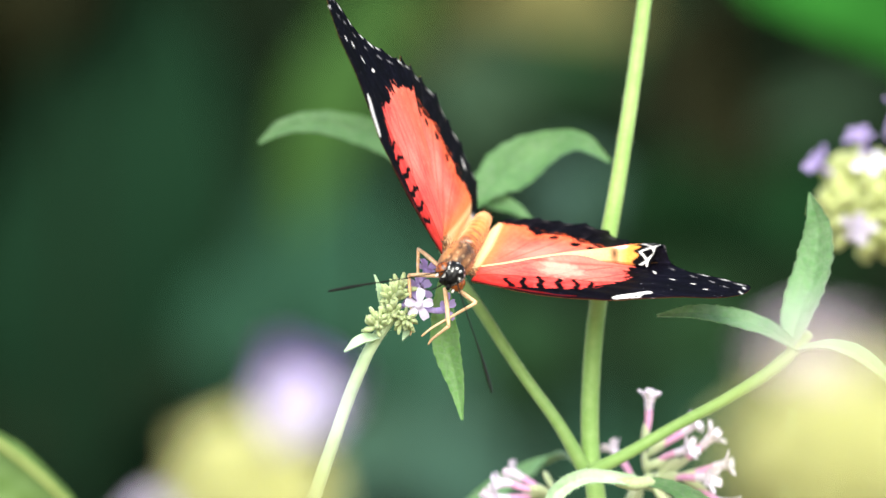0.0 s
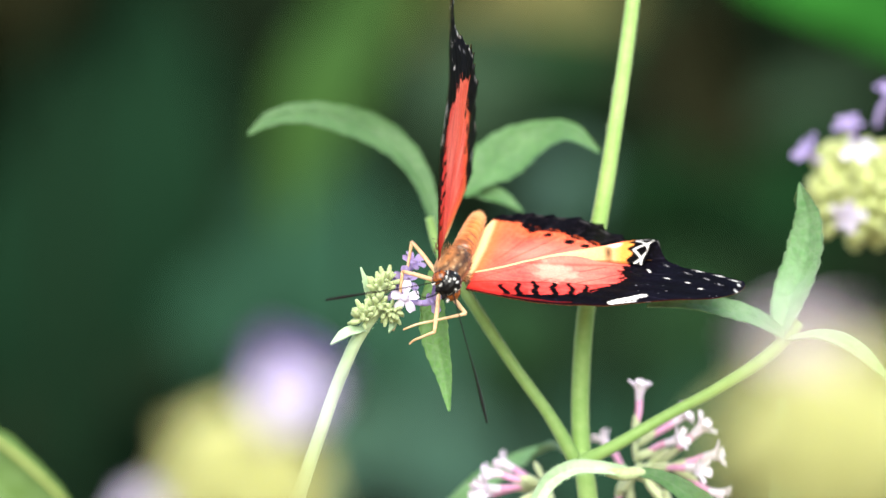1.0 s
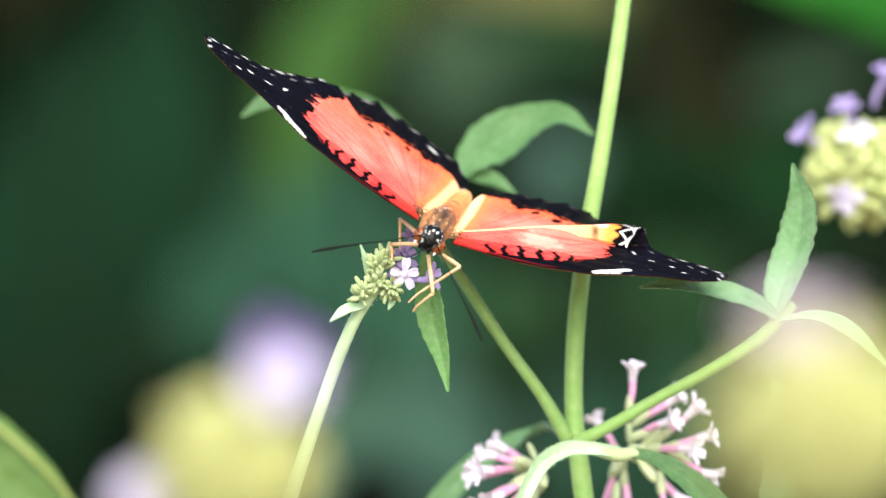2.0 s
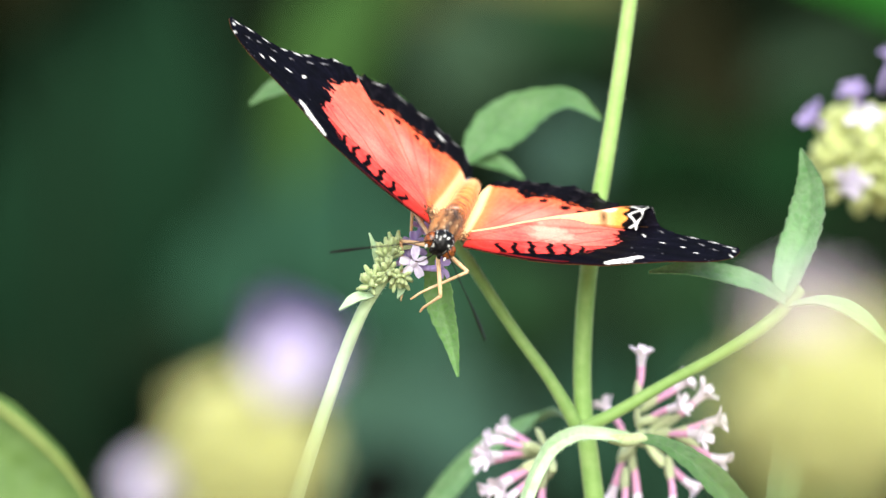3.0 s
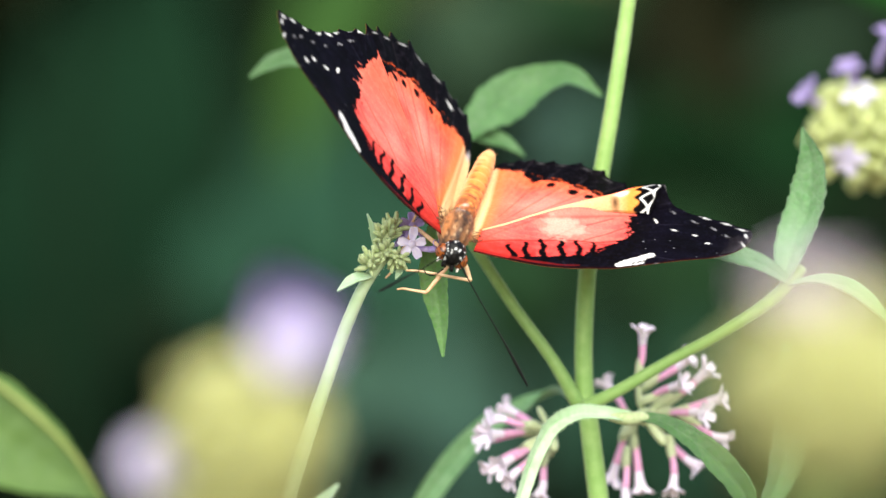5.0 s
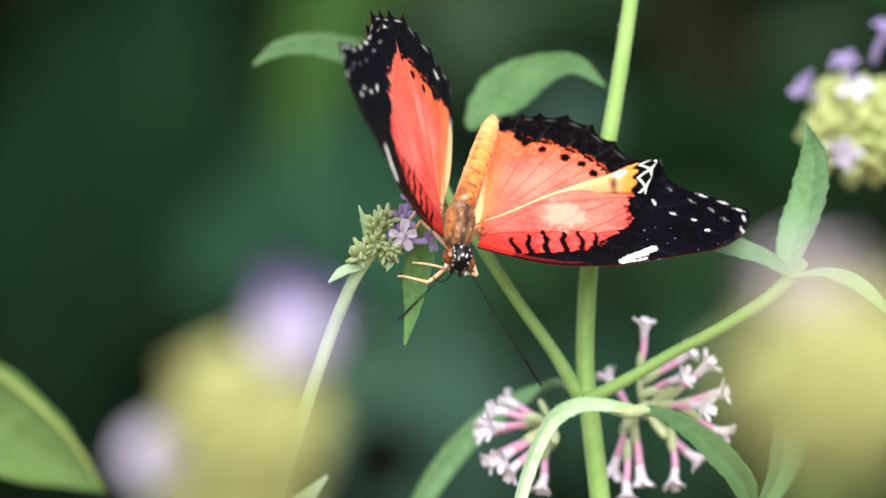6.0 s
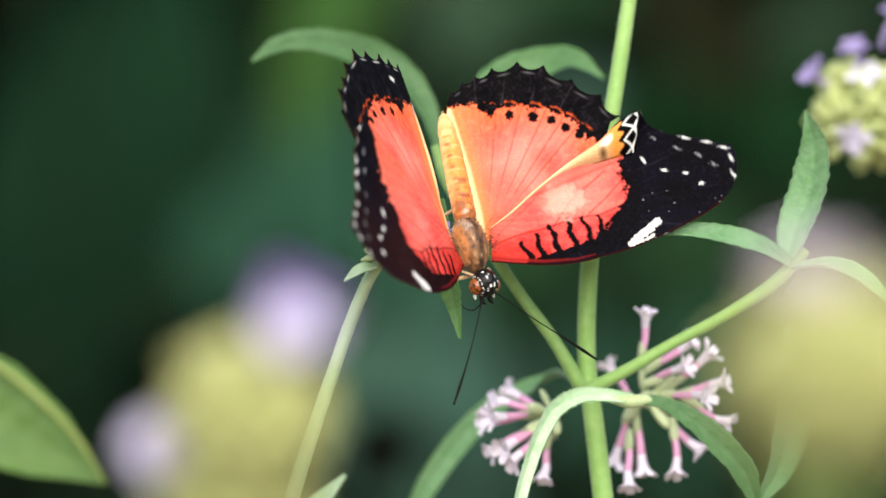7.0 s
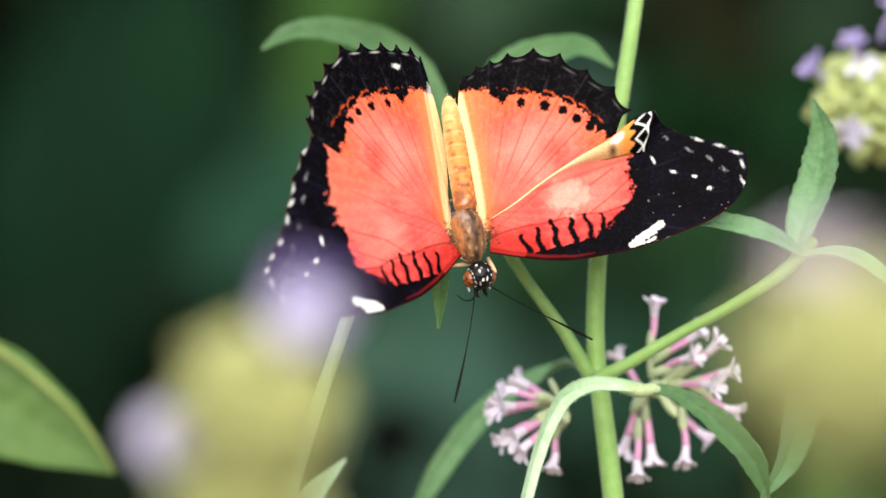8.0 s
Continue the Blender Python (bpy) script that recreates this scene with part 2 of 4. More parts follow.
def floret_mesh(name, mats, length=0.0072, petal=0.0026, flare=0.4, seed=0):
    """A tube that widens and opens into five notched petals, along +z."""
    rnd = random.Random(seed)
    bm = bmesh.new()
    bend = rnd.uniform(-0.0006, 0.0006)
    tube(bm, [(0, 0, 0), (bend, 0, length * 0.35), (bend, bend, length * 0.7)], [0.0005, 0.00062, 0.00068], 8, 6, 0)
    tube(bm, [(bend, bend, length * 0.68), (bend * 0.5, bend, length * 0.85), (0, 0, length)], [0.00069, 0.00076, 0.00098], 8, 6, 1)
    for k in range(5):
        a = k * 2 * math.pi / 5 + rnd.uniform(-0.15, 0.15)
        o = Vector((math.cos(a), math.sin(a), 0))
        lift = flare + rnd.uniform(-0.25, 0.25)
        root = Vector((0, 0, length - 0.0003)) + o * 0.0006
        tip = root + (o + Vector((0, 0, lift))).normalized() * petal * rnd.uniform(0.85, 1.1)
        blade(bm, [root, (root + tip) / 2 + Vector((0, 0, 0.0002)), tip], [petal * 0.18, petal * 0.27, petal * 0.35, petal * 0.36, petal * 0.24], (0, 0, 1) if lift < 0.9 else -o,
              0.2, 7, 5, thick=0.00012, slot=1)
    return shared(name, bm, mats)


def bud_mesh(name, mats, length=0.0045, wide=0.0008):
    bm = bmesh.new()
    tube(bm, [(0, 0, 0), (0.0002, 0, length * 0.5), (0, 0.0002, length)], [wide * 0.5, wide * 0.9, wide * 1.05, wide, wide * 0.55], 7, 8, 0)
    return shared(name, bm, mats)


FLORETS = {"lilac": [floret_mesh("floret_lilac", [LILAC, LILAC], seed=s) for s in (1, 2, 3)],
           "white": [floret_mesh("floret_white", [LILAC, LILAC_WHITE], petal=0.0029, flare=0.05, seed=s) for s in (4, 5, 8)],
           "pink": [floret_mesh("floret_pink", [PINK, BLUSH], petal=0.0023, flare=0.95, seed=s) for s in (6, 7, 9)]}
BUDS = {"green": [bud_mesh("bud_green", [BUD], 0.0025, 0.00062), bud_mesh("bud_long", [BUD], 0.0032, 0.00054)],
        "calyx": [bud_mesh("calyx", [CALYX], 0.0046, 0.0007), bud_mesh("calyx_pale", [CALYX], 0.0042, 0.00076)],
        "lime": [bud_mesh("bud_lime", [BUD_LIME], 0.0044, 0.0008), bud_mesh("bud_lime_wide", [BUD_LIME], 0.004, 0.001)],
        "cream": [bud_mesh("bud_cream", [BUD_CREAM], 0.0055, 0.0012), bud_mesh("bud_pale", [BUD_CREAM], 0.0045, 0.0013)]}


def put(name, me, parent, place, way, spin=0.0, size=1.0):
    ob = new(name, me)
    ob.parent = parent
    turn = Vector(way).to_track_quat("Z", "Y").to_matrix().to_4x4()
    ob.matrix_local = Matrix.Translation(place) @ turn @ pose(0, 0, 0, 0, 0, spin) @ Matrix.Diagonal((size, size, size, 1))
    return ob


def flower_head(parent, centre, axis, radius, buds, tone, seed, spread=1.0, length=1.0):
    """A rounded head of buds about a core."""
    rnd = random.Random(seed)
    axis = Vector(axis).normalized()
    core = bmesh.new()
    bmesh.ops.create_icosphere(core, subdivisions=2, radius=radius * 0.5)
    for v in core.verts:
        v.co *= 1 + 0.2 * noise.noise(v.co * 400)
    head = part("flower_head", core, dict(green=BUD, calyx=CALYX, lime=BUD_LIME, cream=BUD_CREAM)[tone], parent)
    head.location = centre
    for i in range(buds):
        z = 1 - (i + 0.5) / buds * (1 + spread)
        a = i * 2.39996
        w = Vector((math.sqrt(max(0, 1 - z * z)) * math.cos(a), math.sqrt(max(0, 1 - z * z)) * math.sin(a), z))
        w = axis.to_track_quat("Z", "Y").to_matrix() @ w
        w = (w + Vector([rnd.uniform(-0.25, 0.25) for _ in range(3)])).normalized()
        put("bud", BUDS[tone][i % 2], head, w * radius * 0.4, (w + axis * (0.8 if tone == "green" else 0.5)).normalized(), rnd.uniform(0, 360), length * rnd.uniform(0.75, 1.2))
    return head


def hairs(line, radius, count, length, seed, ends=(0.0, 1.0)):
    """Short stiff hairs that stand off a stem or a leaf's rim."""
    rnd = random.Random(seed)
    bm = bmesh.new()
    pts = smooth_line(line, 200)
    for _ in range(count):
        i = int(rnd.uniform(*ends) * 198)
        way = Vector(pts[i + 1] - pts[i]).normalized()
        out = way.orthogonal().normalized()
        out = Matrix.Rotation(rnd.uniform(0, 6.283), 3, way) @ out
        c = Vector(pts[i]) + out * radius * 0.95
        tube(bm, [c, c + out * length * 0.5 * rnd.uniform(0.6, 1.2), c + (out + way * 0.3) * length * rnd.uniform(0.6, 1.2)], [0.00006, 0.00005, 0.00002], 3, 3, 0, False)
    return bm


def rim_hairs(spine, widths, face, count, length, seed):
    """Short hairs along both rims of a leaf."""
    rnd = random.Random(seed)
    bm = bmesh.new()
    pts = smooth_line(spine, 200)
    wid = np.interp(np.linspace(0, 1, 200), np.linspace(0, 1, len(widths)), widths)
    for _ in range(count):
        i, s = rnd.randrange(198), rnd.choice((-1, 1))
        way = Vector(pts[i + 1] - pts[i]).normalized()
        side = way.cross(Vector(face).normalized()).normalized()
        c = Vector(pts[i]) + side * s * wid[i] * 0.97 + side.cross(way) * wid[i] * 0.45
        tube(bm, [c, c + side * s * length * 0.5, c + (side * s + way * 0.5) * length * rnd.uniform(0.5, 1.2)], [0.00006, 0.00005, 0.00002], 3, 3, 0, False)
    return bm


K = 9.446e-5    # one step of the butterfly's drawing, in metres

# verbena with the tall stem and its side branches
plant = empty("verbena", (0.028, 0.006, 0.0), "tall green verbena with pink-tubed flowers and narrow leaves", "plant")
STALK = [(0.0352, 0.0300, 1.2670), (0.0313, 0.0260, 1.2377), (0.0289, 0.0240, 1.2221), (0.0263, 0.0240, 1.2066), (0.0246, 0.0240, 1.1911), (0.0245, 0.0240, 1.1757), (0.0255, 0.0240, 1.1679), (0.0274, 0.0240, 1.1522), (0.0299, 0.0280, 1.1114), (0.032, 0.02, 0.98), (0.03, 0.012, 0.6), (0.028, 0.006, 0.0)]
bm = tube(bmesh.new(), STALK, [0.0012, 0.0013, 0.0014, 0.0015, 0.00155, 0.0016, 0.0017, 0.0018, 0.0021, 0.0025, 0.003, 0.0035], 14, 120)
stalk = part("main_stem", own(bm, plant), STEM, plant)
part("hairs", own(hairs(STALK[:9], 0.0015, 420, 0.00022, 31), plant), LEAF_PALE, stalk, "fine pale hairs")
bm = tube(bmesh.new(), [(0.0237, 0.0230, 1.1726), (0.0191, 0.0220, 1.1805), (0.0128, 0.0220, 1.1892), (0.0058, 0.0240, 1.1998), (-0.0003, 0.0280, 1.2096), (-0.0016, 0.0300, 1.2144)], [0.0014, 0.0011, 0.001, 0.001, 0.0009, 0.0008], 12, 30)
part("branch", own(bm, plant), STEM, plant)
bm = tube(bmesh.new(), [(0.0244, 0.0220, 1.1726), (0.0296, 0.0200, 1.1753), (0.0383, 0.0190, 1.1804), (0.0479, 0.0180, 1.1856), (0.0575, 0.0180, 1.1922), (0.0614, 0.0200, 1.1965)], [0.0013, 0.0011, 0.001, 0.001, 0.0012, 0.001], 12, 30)
part("branch", own(bm, plant), STEM, plant)


def leaf(spine, widths, face, mat=None, **more):
    """A narrow leaf of the tall verbena; half-widths in drawing steps."""
    return part("leaf", own(blade(bmesh.new(), spine, [w * K for w in widths], face, **more), plant), mat or LEAF, plant)


# opposite pair behind the butterfly
LEAVES = []
LEAVES.append(leaf([(-0.0005, 0.0540, 1.2104), (-0.0013, 0.0550, 1.2159), (-0.0035, 0.0570, 1.2219), (-0.0071, 0.0580, 1.2266), (-0.0117, 0.0580, 1.2298), (-0.0177, 0.0560, 1.2319), (-0.0237, 0.0540, 1.2330), (-0.0296, 0.0520, 1.2321), (-0.0339, 0.0510, 1.2293)],
     [9, 12, 20, 28, 32, 31, 27, 22, 16, 3], (0.25, -0.9, 0.5), teeth=11, tooth=0.12, wave=0.15, seed=1))
LEAVES.append(leaf([(0.0043, 0.0550, 1.2186), (0.0067, 0.0560, 1.2219), (0.0110, 0.0580, 1.2252), (0.0165, 0.0590, 1.2284), (0.0225, 0.0570, 1.2300), (0.0282, 0.0540, 1.2264)],
     [10, 30, 46, 43, 31, 18, 2], (-0.15, -0.95, 0.4), teeth=9, tooth=0.1, wave=0.15, seed=2))
LEAVES.append(leaf([(0.0035, 0.0560, 1.2206), (0.0075, 0.0560, 1.2193), (0.0110, 0.0550, 1.2181), (0.0145, 0.0540, 1.2158)], [8, 20, 19, 12, 2], (0, -0.8, 0.6), seed=3))
# right node
leaf([(0.0580, 0.0170, 1.1944), (0.0597, 0.0190, 1.1999), (0.0625, 0.0190, 1.2081), (0.0630, 0.0180, 1.2144), (0.0612, 0.0160, 1.2204)], [12, 28, 36, 34, 22, 2], (-0.4, -1, 0.3), LEAF_LIGHT, fold=0.35, teeth=12, tooth=0.14, wave=0.1, seed=4)
leaf([(0.0587, 0.0160, 1.1945), (0.0542, 0.0130, 1.1972), (0.0474, 0.0110, 1.1992), (0.0411, 0.0090, 1.2000), (0.0351, 0.0080, 1.1995)], [10, 17, 20, 18, 12, 2], (0, -0.85, 0.55), LEAF_LIGHT, teeth=10, tooth=0.14, seed=5)
leaf([(0.0594, 0.0160, 1.1939), (0.0645, 0.0100, 1.1945), (0.0699, 0.0040, 1.1924), (0.0764, 0.0020, 1.1863)], [10, 16, 20, 16, 3], (0, -0.6, 0.8), LEAF_LIGHT, seed=6)
leaf([(0.0587, 0.0200, 1.1835), (0.0588, 0.0180, 1.1739), (0.0585, 0.0160, 1.1663), (0.0569, 0.0160, 1.1596), (0.0524, 0.0160, 1.1524)], [8, 22, 32, 34, 22, 3], (0.5, -1, 0.1), LEAF_LIGHT, fold=0.35, teeth=12, tooth=0.12, seed=7)
# lower node
ARCH = [(0.0324, 0.0150, 1.1711), (0.0271, 0.0130, 1.1718), (0.0225, 0.0110, 1.1718), (0.0187, 0.0100, 1.1698), (0.0160, 0.0090, 1.1655), (0.0139, 0.0080, 1.1598), (0.0117, 0.0060, 1.1514), (0.0098, 0.0040, 1.1420)]
ARCH_WIDTHS = [9, 13, 14, 15, 15, 14, 13, 12, 6]
arch = leaf(ARCH, ARCH_WIDTHS, (0.6, -0.7, 0.45), LEAF_PALE, fold=0.6, seed=8)
part("hairs", own(rim_hairs(ARCH, [w * K for w in ARCH_WIDTHS], (0.6, -0.7, 0.45), 300, 0.00035, 32), plant), LEAF_PALE, arch, "fine pale hairs")
part("node", own(tube(bmesh.new(), [(0.0285, 0.0145, 1.1713), (0.0314, 0.0145, 1.1709), (0.0338, 0.0155, 1.1711), (0.0368, 0.0175, 1.1706)], [0.0008, 0.0012, 0.0011, 0.0003], 10, 14), plant), BUD, plant)
leaf([(0.0305, 0.0160, 1.1711), (0.0367, 0.0150, 1.1706), (0.0419, 0.0140, 1.1678), (0.0472, 0.0140, 1.1633), (0.0514, 0.0150, 1.1582), (0.0535, 0.0160, 1.1523)], [8, 12, 20, 25, 22, 5], (-0.4, -0.75, 0.7), LEAF, fold=0.4, teeth=12, tooth=0.15, seed=9)
leaf([(0.0226, 0.0260, 1.1742), (0.0158, 0.0570, 1.1727), (0.0088, 0.0590, 1.1686), (0.0023, 0.0600, 1.1622), (-0.0027, 0.0610, 1.1552), (-0.0068, 0.0620, 1.1476)], [8, 16, 22, 24, 22, 12], (0.4, -0.75, 0.6), LEAF_LIGHT, seed=10)
# hanging leaf under the butterfly
hung = part("leaf", blade(bmesh.new(), [(0, 0, 0), (5 * K, 0, -60 * K), (18 * K, 0, -130 * K), (36 * K, 0, -185 * K), (50 * K, 0, -248 * K)], [w * K for w in (9, 20, 26, 21, 12, 2)],
                          (-0.3, -1, 0.2), fold=0.45, teeth=10, tooth=0.12, seed=12), LEAF_MID, plant)
HUNG_AT = Vector((-0.0008, 0.0100, 1.2053)) - plant.location
hung.location = HUNG_AT

# pink-tubed heads on the lower node, each floret in a long pale calyx
for centre, axis, florets in (
        ((0.0182, 0.0340, 1.1678), (-1, -0.3, -0.3), [
            ((0.0090, 0.0330, 1.1703), (-1, -0.25, 0.2)), ((0.0075, 0.0340, 1.1669), (-1, -0.4, -0.15)), ((0.0092, 0.0300, 1.1678), (-1, -0.7, -0.05)), ((0.0085, 0.0330, 1.1619), (-1, -0.35, -0.55)), ((0.0120, 0.0310, 1.1604), (-0.8, -0.6, -0.75)),
            ((0.0111, 0.0290, 1.1630), (-0.9, -0.8, -0.5)), ((0.0171, 0.0340, 1.1576), (-0.15, -0.35, -1)), ((0.0116, 0.0400, 1.1717), (-0.8, 0.3, 0.5))]),
        ((0.0353, 0.0370, 1.1707), (0.5, -0.4, 0.0), [
            ((0.0349, 0.0340, 1.1851), (0.12, -0.2, 1)), ((0.0420, 0.0350, 1.1804), (0.85, -0.3, 0.6)), ((0.0451, 0.0350, 1.1779), (0.85, -0.35, 0.75)), ((0.0413, 0.0320, 1.1764), (0.85, -0.6, 0.4)), ((0.0479, 0.0350, 1.1736), (1, -0.3, 0.25)),
            ((0.0442, 0.0310, 1.1715), (0.9, -0.75, 0.0)), ((0.0489, 0.0350, 1.1670), (1, -0.3, -0.5)), ((0.0320, 0.0340, 1.1565), (-0.02, -0.35, -1)), ((0.0344, 0.0380, 1.1595), (0.12, -0.1, -1)), ((0.0400, 0.0340, 1.1585), (0.04, -0.35, -1)),
            ((0.0438, 0.0380, 1.1625), (0.7, -0.1, -0.6)), ((0.0300, 0.0420, 1.1609), (-0.3, 0.2, -1)), ((0.0288, 0.0420, 1.1761), (-0.5, 0.2, 0.8))])):
    head = flower_head(plant, Vector(centre) - plant.location, axis, 0.0034, 9, "calyx", len(florets), length=1.0)
    for k, (tip, way) in enumerate(florets):
        w = Vector(way).normalized()
        at = Vector(tip) - Vector(centre)
        put("floret", FLORETS["pink"][k % 3], head, at - w * 0.0068, w, 40 * k, 0.95 + 0.06 * (k % 3))
        put("calyx", BUDS["calyx"][k % 2], head, at - w * 0.0096, w, 70 * k, 1.1)

# verbena that carries the butterfly
perch = empty("verbena", (-0.04, 0.004, 0.0), "young green verbena with pale buds and lilac florets", "plant")
PERCH_STEM = [(-0.04, 0.004, 0.0), (-0.04, 0.004, 0.6), (-0.038, 0.004, 1.0), (-0.0312, 0.0040, 1.1383), (-0.0253, 0.0040, 1.1592), (-0.0223, 0.0030, 1.1685), (-0.0190, 0.0030, 1.1782), (-0.0157, 0.0030, 1.1875), (-0.0126, 0.0030, 1.1942), (-0.0087, 0.0030, 1.1996)]
bm = tube(bmesh.new(), PERCH_STEM, [0.003, 0.0026, 0.0021, 0.0016, 0.0013, 0.0012, 0.0011, 0.0011, 0.00105, 0.0009], 12, 100)
stalk = part("main_stem", own(bm, perch), STEM_PALE, perch)
part("hairs", own(hairs(PERCH_STEM[3:], 0.0011, 260, 0.0003, 33), perch), LEAF_PALE, stalk, "fine pale hairs")
PERCH = perch.location.copy()
for centre, axis, radius, count, seed in (((-0.0095, 0.0030, 1.2019), (-0.15, -0.3, 1), 0.002, 18, 5), ((-0.0119, 0.0010, 1.1974), (-0.3, -0.5, 0.7), 0.0019, 18, 6), ((-0.0074, 0.0020, 1.1983), (0.3, -0.4, -0.5), 0.0016, 12, 7),
                                          ((-0.0082, 0.0040, 1.2031), (0.1, -0.3, 1), 0.0015, 10, 9), ((-0.0096, 0.0020, 1.1994), (-0.1, -0.6, 0.5), 0.0017, 10, 10)):
    head = flower_head(perch, Vector(centre) - PERCH, axis, radius, count + 8, "green", seed, 0.9, 0.7)
for centre, way, tone in (((-0.0047, -0.0015, 1.2005), (0.15, -1, -0.1), "white"), ((-0.0044, 0.0040, 1.2041), (0.3, -0.8, 0.35), "lilac"), ((-0.0029, 0.0090, 1.2077), (0.5, -0.6, 0.7), "lilac"), ((0.0009, 0.0000, 1.2004), (1, -0.55, 0.1), "lilac"),
                          ((-0.0059, 0.0040, 1.2025), (0.3, -0.9, 0.3), "lilac")):
    w = Vector(way).normalized()
    put("floret", FLORETS[tone][len(perch.children) % 3], perch, Vector(centre) - PERCH - w * 0.0072, w, 18, 0.76 if tone == "white" else 0.8)
part("leaf", own(blade(bmesh.new(), [(-0.0300, 0.0030, 1.1400), (-0.0285, -0.0200, 1.1425), (-0.0230, -0.0330, 1.1540), (-0.0166, -0.0370, 1.1618)], [w * K for w in (4, 11, 23, 27, 19, 3)], (-0.35, -1, 0.35)), perch), LEAF_PALE, perch)
for spine, widths in (([(-0.0115, 0.0020, 1.1953), (-0.0145, 0.0000, 1.1948), (-0.0174, -0.0010, 1.1928)], [4, 12, 10, 1]), ([(-0.0112, 0.0030, 1.2005), (-0.0116, 0.0020, 1.2033), (-0.0124, 0.0020, 1.2057)], [4, 6, 4, 1]),
                      ([(-0.0084, 0.0040, 1.1991), (-0.0070, 0.0030, 1.1963), (-0.0077, 0.0020, 1.1948)], [4, 9, 6, 1])):
    part("leaf", own(blade(bmesh.new(), spine, [w * K for w in widths], (0, -0.7, 0.7)), perch), LEAF_PALE, perch)

# soft flower heads near the eye and one behind
for tone, blooms, centre, radius, count, long in (
        ("cream", [("lilac", (-0.0166, -0.2800, 1.1928)), ("lilac", (-0.0185, -0.2800, 1.1920)), ("white", (-0.0168, -0.2800, 1.1906)), ("white", (-0.0192, -0.2900, 1.1889)), ("white", (-0.0208, -0.2900, 1.1878)), ("white", (-0.0181, -0.2900, 1.1902)), ("white", (-0.0220, -0.2900, 1.1886)), ("white", (-0.0372, -0.2600, 1.1744)), ("white", (-0.0383, -0.2600, 1.1730)), ("white", (-0.0371, -0.2550, 1.1725)), ("white", (-0.0213, -0.2800, 1.1901))], (-0.0232, -0.2850, 1.1772), 0.011, 190, 1.12),
        ("cream", [("pink", (0.0384, -0.3400, 1.1945)), ("pink", (0.0403, -0.3400, 1.1959))], (0.0444, -0.3400, 1.1846), 0.0112, 190, 1.2),
        ("cream", [], (0.0392, -0.3250, 1.1822), 0.0074, 90, 1.1),
        ("cream", [], (-0.0245, -0.2800, 1.1620), 0.0125, 130, 1.1),
        ("green", [("lilac", (0.0647, 0.1000, 1.2282)), ("lilac", (0.0717, 0.1000, 1.2326)), ("white", (0.0734, 0.1000, 1.2282)), ("lilac", (0.0791, 0.1000, 1.2394)), ("white", (0.0712, 0.0950, 1.2164))], (0.0765, 0.1050, 1.2208), 0.0135, 170, 1.21)):
    near = 0.90 if centre[0] > 0.03 and centre[1] < 0 else 0.94 if centre[1] < 0 else 1.0
    centre, radius = Vector(EYE).lerp(Vector(centre), near), radius * near
    blooms = [(t, Vector(EYE).lerp(Vector(at), near)) for t, at in blooms]
    thing = empty("verbena", (centre[0], centre[1], 0.0), "verbena stem with pale buds and lilac florets" if blooms else "verbena stem with a head of pale buds", "plant", "verbena stems")
    if centre[1] > 0:
        far_verbena = thing
    c = Vector(centre) - thing.location
    lean = 0.09 if long == 1.21 else 0.0
    bm = tube(bmesh.new(), [(lean, 0.05, 0), (lean, 0.05, c.z * 0.5), (lean * 0.9, 0.04, c.z * 0.85), c + Vector((lean * 0.4, 0.015, -0.02)), c], [0.003, 0.0025, 0.002, 0.0017, 0.0015], 10, 40)
    part("main_stem", bm, STEM, thing)
    head = flower_head(thing, c, (0, 0, 1), radius, count, "lime" if long == 1.21 else "cream", 9, length=long * near)
    for k, (tone2, at) in enumerate(blooms):
        w = (Vector(at) - Vector(centre)).normalized()
        for j in range(1 if long == 1.21 or tone2 == "white" else 2):
            off = Vector((0.0014 * math.cos(j * 2.4), -0.001, 0.0014 * math.sin(j * 2.4)))
            put("floret", FLORETS[tone2][k % 3], head, Vector(at) - Vector(centre) - w * 0.0068 + off, (w + off * 120).normalized(), 70 * j)

rim = empty("broad_leaf_plant", (-0.13, 0.06, 0.0), "plain green broad leaf with a pale rim", "plant")
bm = blade(bmesh.new(), [(-0.1168, 0.1000, 1.1779), (-0.0991, 0.1000, 1.1737), (-0.0835, 0.1000, 1.1660), (-0.0731, 0.1000, 1.1602), (-0.0624, 0.1000, 1.1534)], [0.006, 0.0096, 0.0102, 0.0068, 0.0004], (0.1, -1, 0.2), 0.1, 40, 11)
part("leaf", own(bm, rim), RIM_LEAF, rim)
bm = tube(bmesh.new(), [(-0.0991, 0.1000, 1.1852), (-0.0834, 0.0990, 1.1757), (-0.0740, 0.0980, 1.1684), (-0.0667, 0.0980, 1.1605), (-0.0622, 0.0980, 1.1532)], [0.0005, 0.0006, 0.0006, 0.0005, 0.0002], 6, 30)
part("leaf_rim", own(bm, rim), RIM_EDGE, rim, "pale yellow-green rim")
bm = tube(bmesh.new(), [(-0.13, 0.06, 0.0), (-0.135, 0.055, 0.8), (-0.1168, 0.1000, 1.1779)], [0.004, 0.003, 0.002], 8, 16)
part("stalk", own(bm, rim), STEM, rim)


# ---- butterfly ----
def lin(r, g, b):
    return np.array(srgb(r, g, b)[:3])


def laid(col, mask, colour):
    m = np.clip(mask, 0, 1)[:, None]
    return col * (1 - m) + np.asarray(colour) * m


def edge(d, w=1.6):
    """1 inside (d < 0), 0 outside, with a soft rim."""
    return np.clip(0.5 - d / (2 * w), 0, 1)


